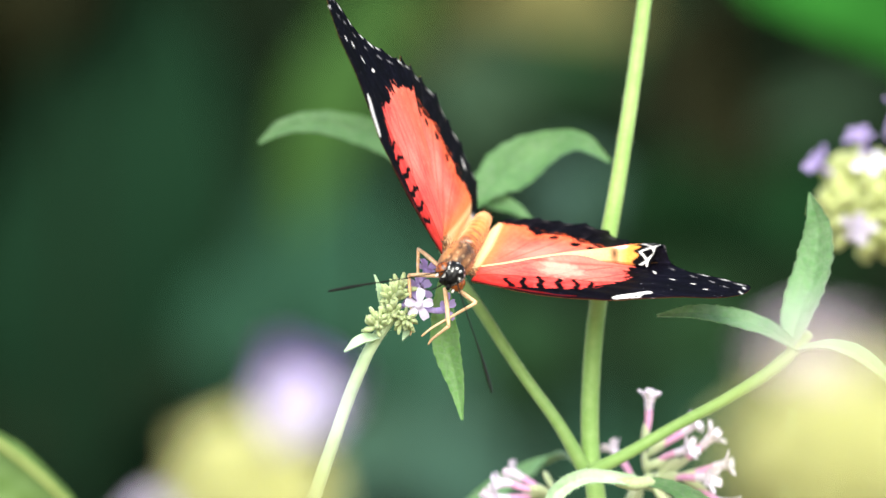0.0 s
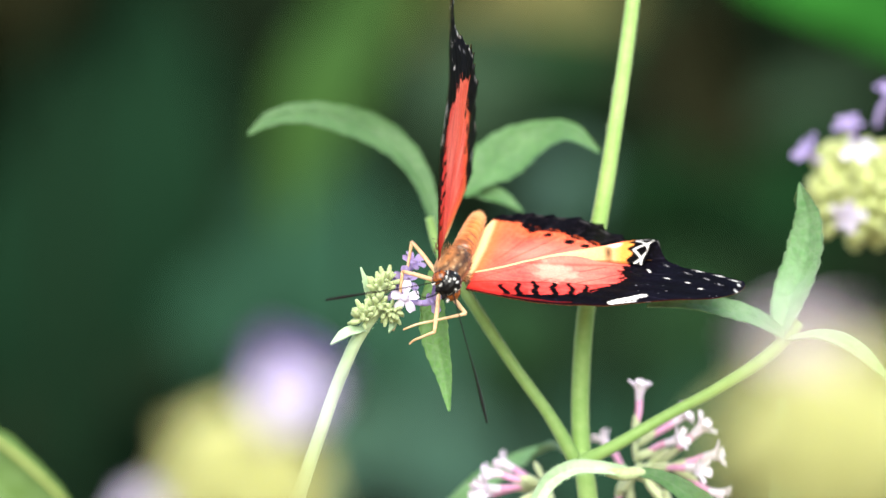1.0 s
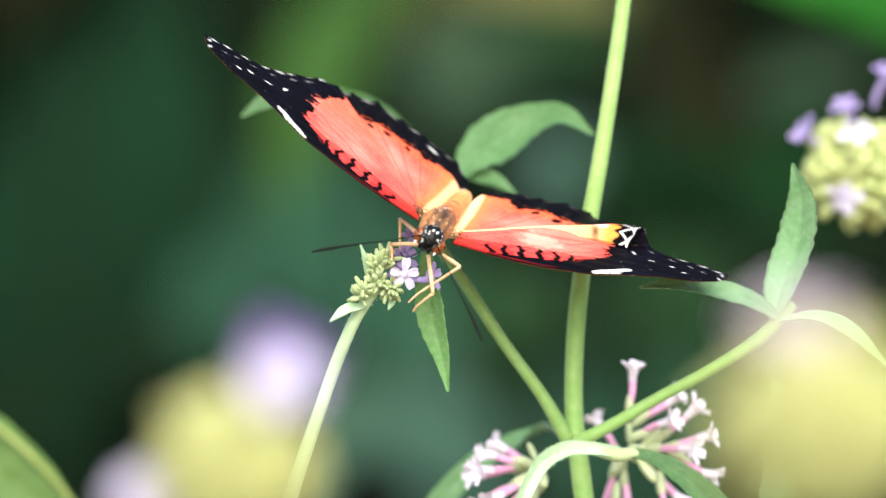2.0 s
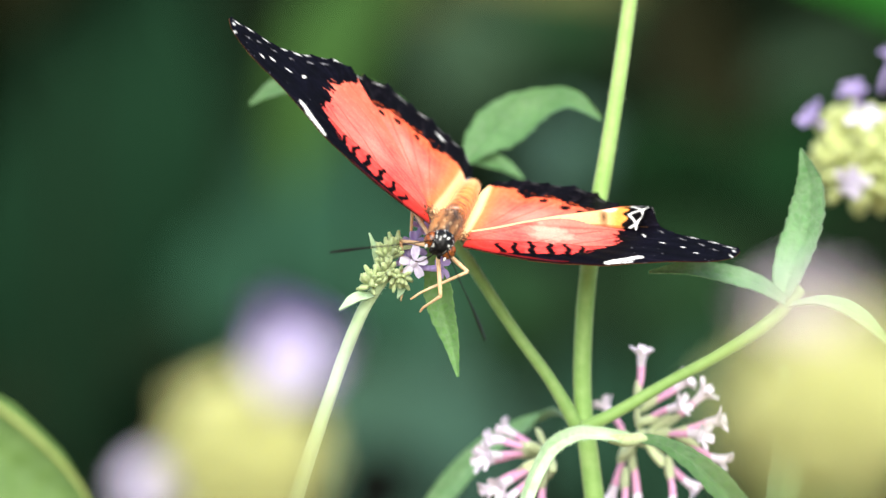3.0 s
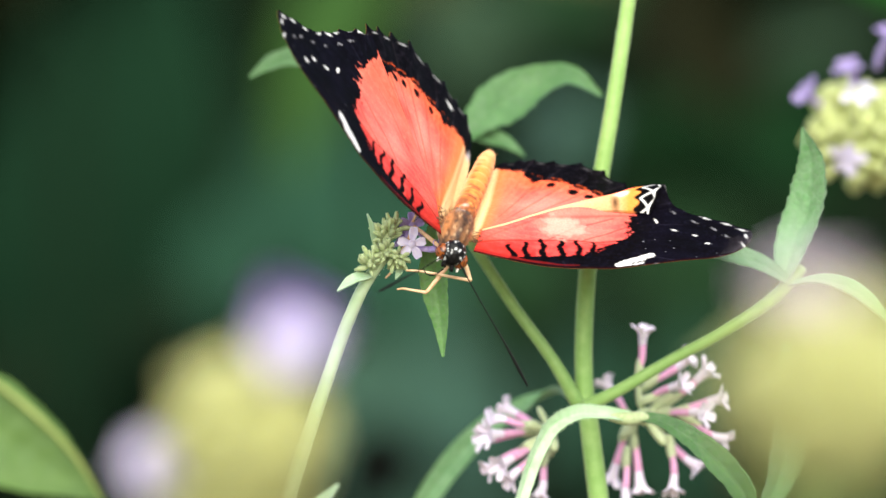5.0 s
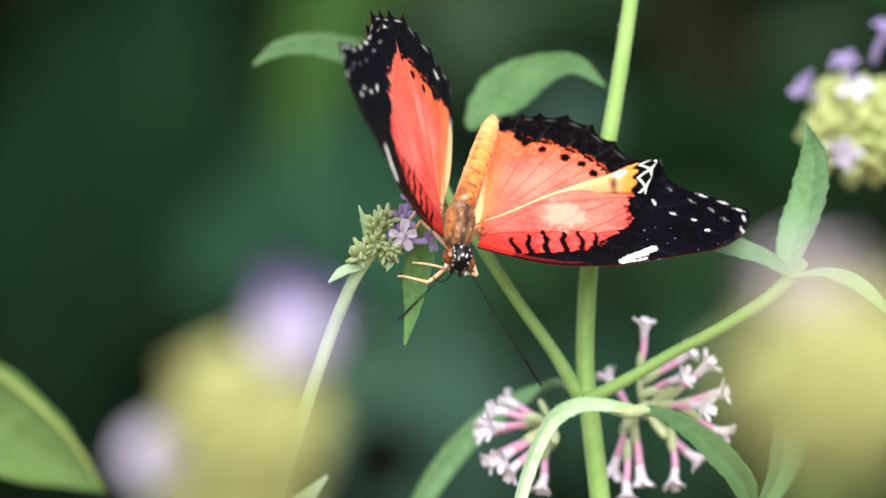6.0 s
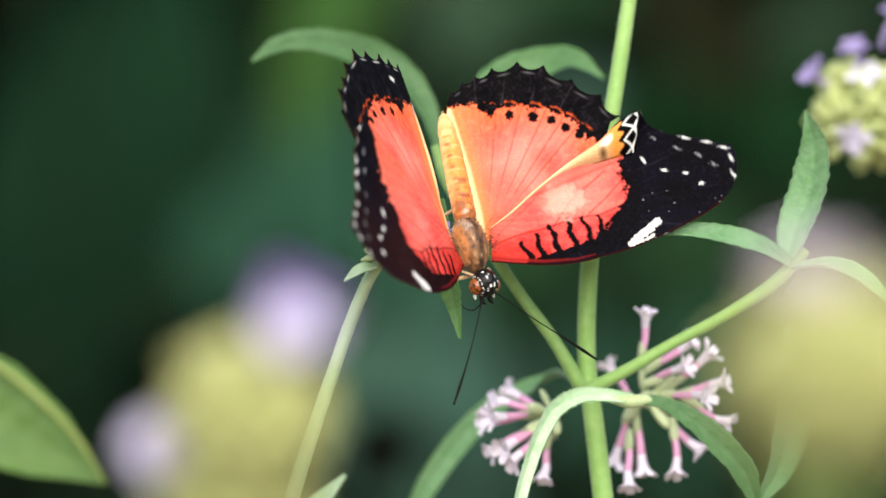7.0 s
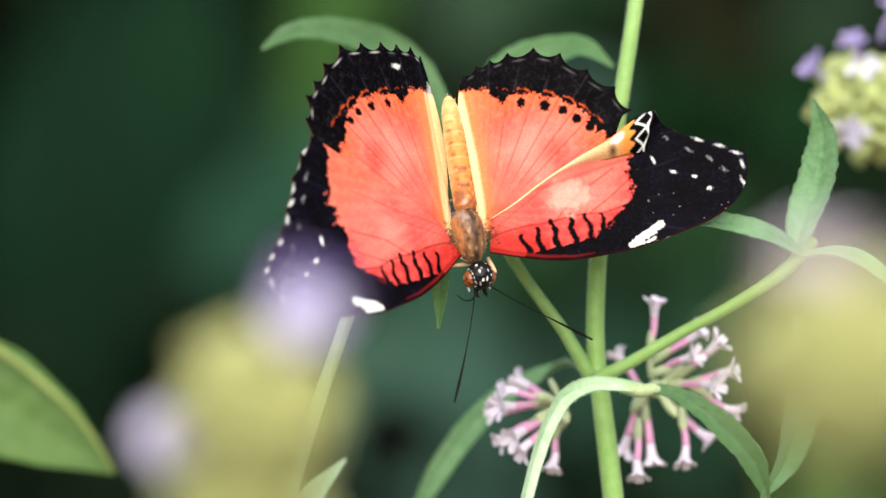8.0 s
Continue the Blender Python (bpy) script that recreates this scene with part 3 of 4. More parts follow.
def from_line(a, b, p, q):
    ab = np.array(q, float) - np.array(p, float)
    t = np.clip(((a - p[0]) * ab[0] + (b - p[1]) * ab[1]) / (ab @ ab), 0, 1)
    return np.hypot(a - p[0] - t * ab[0], b - p[1] - t * ab[1])


def oval(a, b, c, ra, rb, turn=0.0):
    """Signed distance, roughly, from an oval."""
    x, y = a - c[0], b - c[1]
    cs, sn = math.cos(radians(turn)), math.sin(radians(turn))
    u, v = (x * cs + y * sn) / ra, (-x * sn + y * cs) / rb
    return (np.hypot(u, v) - 1) * min(ra, rb)


def rough(a, b, scale, seed=0.0):
    return np.array([noise.noise((x / scale, y / scale, seed)) for x, y in zip(a, b)])


BLACK, WHITE = lin(7, 5, 7), lin(240, 236, 232)
COSTA = [(0, 46), (41, 56), (94, 67), (151, 72), (205, 68), (258, 62), (309, 51), (362, 36), (408, 20), (446, -2), (471, -29), (485, -60), (489, -88), (485, -105)]
OUTER = [(485, -105), (432, -128), (390, -146), (352, -176), (308, -218), (270, -250), (230, -268)]
INNER = [(180, -213), (106, -137), (17, -26)]
OUTER_FOLDED = [(485, -105), (442, -124), (404, -136), (366, -150), (327, -186)]
FOLD = [(327, -186), (286, -171), (241, -140), (181, -112), (140, -91), (97, -66), (49, -36), (11, -16)]
FREE = [(305, -114), (282, -111), (249, -106), (199, -98), (149, -84), (101, -60), (53, -32), (12, -14)]
HIND_FRONT = [(0, 6), (60, 10), (150, -20), (240, -90), (286, -160)]
HIND_TEETH = [(300, -208), (290, -250), (264, -276), (227, -310), (180, -344), (122, -350), (74, -352), (32, -350), (-4, -346), (-38, -334)]
TEETH_FOLDED = [(308, -168), (286, -216), (242, -254), (200, -293), (154, -310), (105, -309), (70, -300), (44, -294), (18, -282)]
HIND_INNER = [(-46, -300), (-54, -232), (-47, -131), (-30, -56), (-14, 0)]
INNER_FOLDED = [(6, -262), (-4, -222), (-8, -131), (-12, -56), (-12, 0)]


def scalloped(tips, depth):
    """A rim of pointed teeth with hollows between them that reach in towards the wing's root."""
    out = []
    for p, q in zip(tips, tips[1:]):
        p, q = np.array(p, float), np.array(q, float)
        mid = (p + q) / 2
        for f in np.linspace(0, 1, 8)[:-1]:
            hollow = depth * min(1, np.linalg.norm(q - p) / 42) * (1 - (2 * f - 1) ** 2) ** 0.8
            out.append(tuple(p + (q - p) * f - mid / np.linalg.norm(mid) * hollow))
    return out + [tuple(tips[-1])]


def fore_colours(a, b, folded):
    n1, n2, n3 = rough(a, b, 60), rough(a, b, 14, 3), rough(a, b, 5, 7)
    col = np.tile(lin(236, 74, 72), (len(a), 1))
    col = laid(col, 0.4 + 0.9 * n1, lin(244, 100, 90))
    col = laid(col, np.clip((b + 60) / -200, 0, 0.5), lin(245, 120, 86))
    # paler salmon middle and faint streaks, with the satin sheen painted in
    col = laid(col, edge(oval(a, b, (150, -70), 90, 50, -25), 40) * (0.5 + 0.6 * n1), lin(251, 142, 130))
    ray_ = np.sin(np.arctan2(b + 30, a + 60) * 70 + 2 * n2)
    col = laid(col, 0.10 * ray_, lin(252, 164, 136))
    col = laid(col, np.clip(n3 * 0.5 + 0.9 * n2, 0, 1) * 0.3, lin(252, 160, 136))
    # the red field between the main vein and the leading edge
    vein = np.interp(a, [5, 82, 146, 210, 254], [20, 1, -5, -8, -14])
    col = laid(col, edge(vein - b, 5) * (0.6 + 0.6 * n2), lin(218, 54, 54))
    lead = np.interp(a, [p[0] for p in COSTA[:10]], [p[1] for p in COSTA[:10]])
    col = laid(col, edge(18 - (b + 40 - a * 0.3 - 20), 16) * (a < 110) * 0.6, lin(172, 32, 30))
    for p, q, w, m in (((5, 20), (82, 1), 1.6, 0.6), ((82, 1), (146, -5), 1.5, 0.6), ((146, -5), (210, -8), 1.4, 0.6), ((210, -8), (279, -30), 1.4, 0.6), ((125, -2), (165, -39), 1.2, 0.5), ((165, -39), (240, -90), 1.2, 0.5),
                       ((189, -8), (287, -83), 1.2, 0.55), ((10, -10), (200, -150), 1.2, 0.35), ((20, 5), (150, -95), 1.0, 0.25)):
        col = laid(col, edge(from_line(a, b + 2.5 * np.sin(a * 0.045), p, q) - w, 1.4) * min(1, m * 1.25), lin(112, 20, 14))
    col = laid(col, edge(np.hypot(a, b) - 60, 55) * 0.45 * (0.7 + n2), lin(190, 56, 34))
    # dark tip, ragged towards the red, and the dark band behind the leading edge
    bound = np.interp(b, [-270, -227, -207, -174, -154, -138, -113, -97, -62, -28, -12, 15, 30, 40, 47, 53, 60], [214, 221, 236, 259, 277, 266, 281, 268, 270, 264, 246, 228, 200, 165, 118, 75, 60])
    bound = bound - (0 if folded else 16) * np.clip((-30 - b) / 60, 0, 1)
    rim = np.min([from_line(a, b, p, q) for p, q in zip(OUTER, OUTER[1:])], axis=0)
    dark = np.maximum(edge(bound - a + 16 * n2 + 8 * n3, 3), edge(rim - 36 + 8 * n2, 2.5) * (not folded))
    col = laid(col, dark, BLACK)
    # bluish sheen of the black scales and their ribs, painted as lighter tints
    col = laid(col, dark * np.clip(0.5 + 1.2 * n1, 0, 1) * 0.12, lin(26, 22, 46))
    ridge_ = np.abs(np.sin(np.arctan2(b + 30, a - 110) * 12)) * np.hypot(a - 110, b + 30) / 12
    col = laid(col, dark * edge(ridge_ - 0.9, 1.0) * np.clip(0.15 + 0.8 * n1, 0, 0.4), lin(50, 46, 62))
    col = laid(col, dark * np.clip(n3 + 0.5 * n2, 0, 1) * 0.25, lin(40, 38, 58))
    for p, q, w in (((208, -6), (214, 30), 5), ((180, -8), (190, 42), 5), ((151, -10), (157, 48), 5.8), ((118, -2), (127, 58), 6), ((89, 10), (96, 58), 5.5), ((60, 20), (72, 52), 5)):
        sway = 2.6 * np.sin((b - p[1]) * 0.17 + p[0]) + 2.5 * n3
        col = laid(col, edge(from_line(a - sway, b, p, q) - w * (0.75 + 0.5 * (b - p[1]) / (q[1] - p[1] + 1e-6)).clip(0.5, 1.3), 1.8), BLACK)
    for c, ra, rb in (((237, 2), 12, 5), ((222, 12), 8, 4)):
        col = laid(col, edge(oval(a, b, c, ra, rb, -35)), BLACK)
    col = laid(col, edge(np.abs(lead - b - 7) - 4 + 0.02 * a, 2) * (a < 190) * 0.75, lin(138, 26, 26))
    col = laid(col, edge(lead - b - 3, 1.2), lin(34, 9, 10))
    # white band, spots of the tip and of the rim
    for p, q, w in (((266, 48), (312, 22), 8.5), ((256, 54), (300, 34), 6), ((262, 57), (300, 46), 3.5)):
        streak = np.sin((b + 0.55 * a) * 0.62 + 1.5 * n2)
        col = laid(col, edge(from_line(a, b, p, q) - w * (1.0 if not folded else 0.8) + 4 * n3 + 2.2 * np.clip(streak, 0, 1) * folded, 1.6) * (lead - b > 3), WHITE)
    for c, ra, rb, turn in (((316, -98), 9, 4.5, 70), ((350, -73), 9, 4.5, 10), ((387, -61), 7.5, 5, 10), ((411, -37), 7, 5, -40)):
        k = 0.62 if folded else 0.85
        col = laid(col, edge(np.maximum(oval(a, b, c, ra * k, rb * k, turn), -oval(a, b, (c[0] - 3, c[1] + 4), ra * k, rb * k, turn) if folded else -9.0) + 2 * n3, 1.2), WHITE)
    for c in ((280, -208), (308, -176), (347, -138), (384, -112), (421, -92), (444, -70)):
        col = laid(col, edge(oval(a, b, c, 6, 2.4, 40) + 4 * n3, 1.5) * 0.4, lin(176, 172, 178))
    for c, turn in (((470, -100), 20), ((478, -78), 80), ((474, -44), 70), ((443, -115), 20), ((404, -130), 25), ((363, -157), 40), ((318, -199), 45), ((286, -232), 35), ((257, -250), 30), ((334, -180), 20)):
        col = laid(col, edge(oval(a, b, c, 8, 2.2 if folded else 3.0, turn) + 2 * n3) * 0.85, lin(226, 224, 222))
    if folded:
        col = laid(col, edge(oval(a, b, (153, -46), 36, 30, 8) + 16 * n2 + 5 * n3, 6) * 0.62, lin(250, 170, 152))
        # darker line beside the folded strip: the strip's shadow, painted on the wing
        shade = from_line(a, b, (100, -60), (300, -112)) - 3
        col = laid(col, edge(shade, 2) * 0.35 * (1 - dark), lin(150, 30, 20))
    specks = (n3 > 0.63) & (a > 285) & (b > -40)
    return laid(col, specks * 0.35, lin(176, 174, 182))


def hind_colours(a, b, marked):
    n1, n2, n3 = rough(a, b, 60, 11), rough(a, b, 14, 13), rough(a, b, 5, 17)
    r, w = np.hypot(a, b), np.degrees(np.arctan2(b, a))
    col = np.tile(lin(236, 74, 66), (len(a), 1))
    col = laid(col, 0.45 + 0.8 * n1, lin(244, 100, 86))
    rim = np.interp(w, [-95, -85, -78, -72, -63, -52, -45, -38, -25], [262, 262, 252, 270, 284, 296, 300, 290, 288]) - marked * np.interp(w, [-60, -48, -38, -25], [0, 6, 18, 26])
    col = laid(col, np.clip((r - rim + 62) / 70, 0, 0.75), lin(244, 98, 52))
    # pale salmon centre that also carries the wing's gloss in its colour
    col = laid(col, edge(oval(a, b, (120, -135), 100, 75, -40), 40) * (0.5 + 0.6 * n1), lin(251, 142, 130))
    col = laid(col, np.clip((46 - a) / 80, 0, 0.5), lin(246, 126, 84))
    col = laid(col, np.clip(n3 * 0.5 + 0.9 * n2, 0, 1) * 0.3, lin(252, 164, 136))
    for wv in (-76, -66, -57, -50, -44, -36):
        col = laid(col, edge(np.abs(w - wv) * r / 57.3 - 1.0, 1.2) * np.clip((r - 60) / 120, 0, 0.7), lin(172, 46, 26))
    col = laid(col, 0.09 * np.sin(w * 1.9 + 3 * n2) * np.clip(r / 200, 0, 1), lin(252, 172, 120))
    col = laid(col, edge(np.hypot(a, b) - 55, 50) * 0.45 * (0.7 + n2), lin(200, 62, 34))
    hump = np.max([np.clip(1 - ((w - wc) / 4.0) ** 2, 0, 1) for wc in (-79, -70.4, -60.8, -53.5, -47.2, -41)], axis=0)
    dark = edge(rim - r - 9 * hump + 4 + 9 * n2 + 8 * n3, 2)
    col = laid(col, dark, BLACK)
    # highlights on the dark rim's ridges and wrinkles, laid in as grey
    ridge_ = np.abs(np.sin(np.radians(w) * 17)) * r / 17
    col = laid(col, dark * edge(ridge_ - 1.0, 1.6) * np.clip(0.2 + 0.9 * n1 + 0.8 * n2, 0, 0.6), lin(58, 50, 56))
    col = laid(col, dark * np.clip(n3 + 0.7 * n2, 0, 1) * 0.4, lin(50, 44, 54))
    # broken orange crescents in the dark rim, then a row of round spots hung from it
    for wc in (-79, -70.4, -60.8, -53.5, -47.2, -41):
        rr = np.interp(wc, [-85, -72, -63, -52, -45], [262, 270, 284, 296, 300]) + 8
        arc = np.abs(r - rr + (w - wc) ** 2 * 0.45 + 3 * n3) - 1.6
        col = laid(col, edge(arc, 1.5) * (np.abs(w - wc) < 2.8) * np.clip(0.5 + 1.6 * n2, 0, 0.85), lin(232, 92, 44))
    for c, s in (((36, -256), 9), ((84, -236), 8), ((129, -229), 9.5), ((162, -219), 8.5), ((187, -203), 8.5), ((212, -187), 9)):
        col = laid(col, edge(oval(a, b, (c[0] * 1.01, c[1] * 1.01), s * (1.0 if marked else 1.2), s * (0.85 if marked else 1.05), -60) + 4 * n3 + 1.5 * n2), BLACK)
    col = laid(col, edge(oval(a, b, (45, -307), 11, 5, 0) + 3 * n3, 2) * 0.8 * marked, WHITE)
    # pale inner margin beside the abdomen
    pale = np.interp(b, [-260, -215, -130, -50, 0], [-16, -14, -8, 0, 4]) if marked else np.interp(b, [-310, -225, -135, -50, 0], [-27, -13, -1, 6, 6])
    col = laid(col, edge(a - pale - (14 if marked else 6), 12) * (b > -262) * 0.45, lin(244, 150, 74))
    col = laid(col, edge(a - pale + (0 if marked else 6), 4) * (b > -262) * 0.9, lin(249, 218, 164))
    col = laid(col, edge(oval(a, b, (-44, -268), 6, 12, -12) + 5 * n3, 2) * 0.7 * marked, lin(214, 206, 204))
    return col


def hollow_marks(col, a, b, teeth, bold):
    """Thin white dashes in the hollows of a scalloped rim."""
    rnd = random.Random(5)
    for p, q in zip(teeth, teeth[1:]):
        p, q = np.array(p, float), np.array(q, float)
        mid = (p + q) / 2
        c = mid - mid / np.linalg.norm(mid) * (18 * min(1, np.linalg.norm(q - p) / 42) + 2)
        turn = math.degrees(math.atan2(q[1] - p[1], q[0] - p[0]))
        col = laid(col, edge(oval(a, b, c, np.linalg.norm(q - p) * 0.17, 1.5, turn), 1.3) * bold * rnd.uniform(0.08, 0.5), lin(220, 216, 216))
    return col


def under_colours(col):
    """The paler, duller colours of a wing's lower side."""
    return col * 0.72 + lin(214, 150, 96) * 0.22


def twisted(a, b, folded):
    """How far the forewing's tip turns up along its leading edge and down along its outer rim."""
    s = np.clip((np.asarray(a, float) - 225) / 160, 0, 1)
    return (0.11 if folded else 0.13) * s * s * (3 - 2 * s) * (np.asarray(b, float) + 45)


def curled(a, b):
    """How far the rear of the folded wing curls up towards its fold."""
    d = np.min([from_line(a, b, p, q) for p, q in zip(FOLD, FOLD[1:])], axis=0)
    return (2 + 26 * np.clip(a / 320, 0, 1)) * np.exp(-(d / 20) ** 2)


def inside(a, b, loop):
    hit = np.zeros(len(a), bool)
    for (x0, y0), (x1, y1) in zip(loop, np.roll(loop, -1, axis=0)):
        cut = (y0 > b) != (y1 > b)
        if y0 != y1:
            hit ^= cut & (a < (x1 - x0) * (b - y0) / (y1 - y0) + x0)
    return hit


def wing_mesh(name, loop, colours, side, camber, parent, label, step=2.1, size=1.0):
    """A thin wing: a fine sheet and its lower side, patterned point by point. side: 1 or -1."""
    from mathutils.geometry import delaunay_2d_cdt
    loop = np.array(loop)
    lo, hi = loop.min(0), loop.max(0)
    g = [(x + (j % 2) * step / 2, y) for j, y in enumerate(np.arange(lo[1], hi[1], step * 0.866)) for x in np.arange(lo[0], hi[0], step)]
    g = np.array(g)
    g = g[inside(g[:, 0], g[:, 1], loop)]
    near = np.min([from_line(g[:, 0], g[:, 1], p, q) for p, q in zip(loop, np.roll(loop, -1, axis=0))], axis=0)
    g = g[near > step * 0.5]
    pts = [Vector(p) for p in np.vstack([loop, g])]
    vs, _, faces, *_ = delaunay_2d_cdt(pts, [], [list(range(len(loop)))], 1, 1e-4)
    ab = np.array([tuple(v) for v in vs])
    a, b = ab[:, 0], ab[:, 1]
    z = camber(a, b)
    top = np.column_stack([a * side, b, z]) * K * size
    low = np.column_stack([a * side, b, z - 1.4]) * K * size
    n = len(ab)
    f1 = [tuple(f) if side > 0 else tuple(f[::-1]) for f in faces]
    f2 = [tuple(i + n for i in f[::-1]) for f in f1]
    me = bpy.data.meshes.new(name)
    me.from_pydata(np.vstack([top, low]).tolist(), [], f1 + f2)
    col = np.clip(colours(a, b), 0, 1)
    full = np.ones((2 * n, 4), np.float32)
    full[:n, :3], full[n:, :3] = col, np.clip(under_colours(col), 0, 1)
    me.color_attributes.new("pattern", "FLOAT_COLOR", "POINT").data.foreach_set("color", full.ravel())
    me.polygons.foreach_set("use_smooth", [True] * len(me.polygons))
    me.materials.append(SCALES)
    ob = new(name, me)
    ob.parent = parent
    return tagged(ob, label)


def patterned(name, rough_=0.5, sheen=0.3, bump=0.3, scale=2500.0, passes=0.12, spec=0.35):
    """A surface that takes its colours from the mesh's own pattern, with fine grain on it."""
    m = bpy.data.materials.new(name)
    m.use_nodes = True
    nt = m.node_tree
    b = nt.nodes["Principled BSDF"]
    at = nt.nodes.new("ShaderNodeAttribute")
    at.attribute_name = "pattern"
    co = nt.nodes.new("ShaderNodeTexCoord")
    n = nt.nodes.new("ShaderNodeTexNoise")
    n.inputs["Scale"].default_value, n.inputs["Detail"].default_value = scale, 3
    nt.links.new(co.outputs["Object"], n.inputs["Vector"])
    vary = nt.nodes.new("ShaderNodeMapRange")
    vary.inputs["To Min"].default_value, vary.inputs["To Max"].default_value = 0.72, 1.28
    nt.links.new(n.outputs["Fac"], vary.inputs["Value"])
    hsv = nt.nodes.new("ShaderNodeHueSaturation")
    nt.links.new(vary.outputs[0], hsv.inputs["Value"])
    nt.links.new(at.outputs["Color"], hsv.inputs["Color"])
    nt.links.new(hsv.outputs[0], b.inputs["Base Color"])
    b.inputs["Roughness"].default_value, b.inputs["Sheen Weight"].default_value = rough_, sheen
    b.inputs["Specular IOR Level"].default_value = spec
    bp = nt.nodes.new("ShaderNodeBump")
    bp.inputs["Strength"].default_value, bp.inputs["Distance"].default_value = bump, 0.0001
    nt.links.new(n.outputs["Fac"], bp.inputs["Height"])
    nt.links.new(bp.outputs[0], b.inputs["Normal"])
    if passes:
        tr = nt.nodes.new("ShaderNodeBsdfTranslucent")
        nt.links.new(hsv.outputs[0], tr.inputs["Color"])
        ms = nt.nodes.new("ShaderNodeMixShader")
        ms.inputs["Fac"].default_value = passes
        nt.links.new(b.outputs[0], ms.inputs[1])
        nt.links.new(tr.outputs[0], ms.inputs[2])
        nt.links.new(ms.outputs[0], nt.nodes["Material Output"].inputs["Surface"])
    return m


SCALES = patterned("wing_scales", 0.5, 0.0, 0.25, 2800.0, 0.05, 0.022)
BODY = patterned("body_hair", 0.55, 0.08, 0.5, 1800.0, 0.0)
HEAD = patterned("head_scales", 0.45, 0.0, 0.3, 2200.0, 0.0, 0.25)
EYE_MAT = patterned("eye", 0.2, 0.0, 0.05, 4000.0, 0.0, 0.6)
LEG = surface("leg_chitin", srgb(212, 152, 104), srgb(244, 212, 172), 1500, 0.45, 0.1)
JET = surface("black_chitin", srgb(10, 9, 9), srgb(22, 19, 18), 1500, 0.7, 0.1, spec=0.15)
PALE = surface("pale_hair", srgb(220, 214, 204), srgb(246, 242, 236), 1500, 0.7, 0.2)


def coloured(ob, fn):
    """Lays a pattern on a part: fn takes its points, in drawing steps, and gives colours."""
    me = ob.data
    p = np.array([v.co for v in me.vertices]) / K
    full = np.ones((len(p), 4), np.float32)
    full[:, :3] = np.clip(fn(p), 0, 1)
    me.color_attributes.new("pattern", "FLOAT_COLOR", "POINT").data.foreach_set("color", full.ravel())
    return ob


def lump(centre, radii, sub=4, rough_=0.03, scale=0.08):
    bm = bmesh.new()
    bmesh.ops.create_icosphere(bm, subdivisions=sub, radius=1)
    for v in bm.verts:
        k = 1 + rough_ * noise.noise(v.co * (1 / scale) * 0.3)
        v.co = Vector([(c + r * x * k) * K for c, r, x in zip(centre, radii, v.co)])
    return bm


butterfly = empty("butterfly", (0, 0, 1.2), "red lacewing butterfly with black-tipped orange wings, one crumpled, on a flower", "butterfly")
wings = {}
for side, folded in ((-1, True), (1, False)):
    front = [tuple(p) for p in smooth_line(COSTA, 80)[:-1]]
    rear = [tuple(p) for p in smooth_line(FOLD if folded else OUTER[-1:] + INNER, 40)[1:]]
    loop = front + scalloped(OUTER_FOLDED if folded else OUTER, 7) + rear
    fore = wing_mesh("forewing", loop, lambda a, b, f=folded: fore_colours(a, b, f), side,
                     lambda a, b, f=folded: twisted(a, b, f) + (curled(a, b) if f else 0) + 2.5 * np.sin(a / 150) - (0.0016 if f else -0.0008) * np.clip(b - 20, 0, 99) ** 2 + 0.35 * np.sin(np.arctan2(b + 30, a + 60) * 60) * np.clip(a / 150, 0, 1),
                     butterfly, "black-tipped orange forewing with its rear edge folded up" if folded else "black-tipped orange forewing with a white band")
    loop = [tuple(p) for p in smooth_line(HIND_FRONT, 40)] + scalloped(TEETH_FOLDED if folded else HIND_TEETH, 13 if folded else 16)
    loop += [tuple(p) for p in smooth_line(INNER_FOLDED if folded else HIND_INNER, 30)]
    cs, sn = math.cos(radians(7.5)) / 0.95, math.sin(radians(7.5)) / 0.95
    hind = wing_mesh("hindwing", loop, (lambda a, b: hollow_marks(hind_colours(a * cs + b * sn, b * cs - a * sn, False), a, b, TEETH_FOLDED, 0.25)) if folded else (lambda a, b: hollow_marks(hind_colours(a, b, True), a, b, HIND_TEETH, 1.4)), side,
                     lambda a, b: -3.5 - 0.006 * np.clip(15 - a, 0, 50) ** 2 + 1.5 * np.sin(np.arctan2(b, a) * 22) * np.clip(np.hypot(a, b) / 200, 0, 1),
                     butterfly, "orange hindwing with a scalloped black rim")
    wings[side] = (fore, hind)

# the folded strip lies on the forewing and shows its lower side
LONG, WIDE = 200, 25
ridge, free = smooth_line(FOLD[::-1], LONG), smooth_line(FREE[::-1], LONG)
bm = bmesh.new()
grid = []
for i in range(LONG):
    u = i / (LONG - 1)
    row = []
    for k in range(WIDE):
        v = k / (WIDE - 1)
        p = ridge[i] * (1 - v) + free[i] * v
        lift = 1.6 + (2 + 26 * min(1, p[0] / 320)) * (1 - 0.85 * v ** 1.3) + (2 + 8 * u) * math.sin(math.pi * v) + 1.2 * math.sin(u * 30) * v * u
        lift += float(twisted(*p, True))
        row.append(bm.verts.new(Vector((-p[0], p[1], lift)) * K))
    grid.append(row)
for r, q in zip(grid, grid[1:]):
    for k in range(WIDE - 1):
        bm.faces.new((r[k], q[k], q[k + 1], r[k + 1]))
strip = part("folded_edge", bm, SCALES, wings[-1][0], "cream and orange folded strip with a white zigzag")


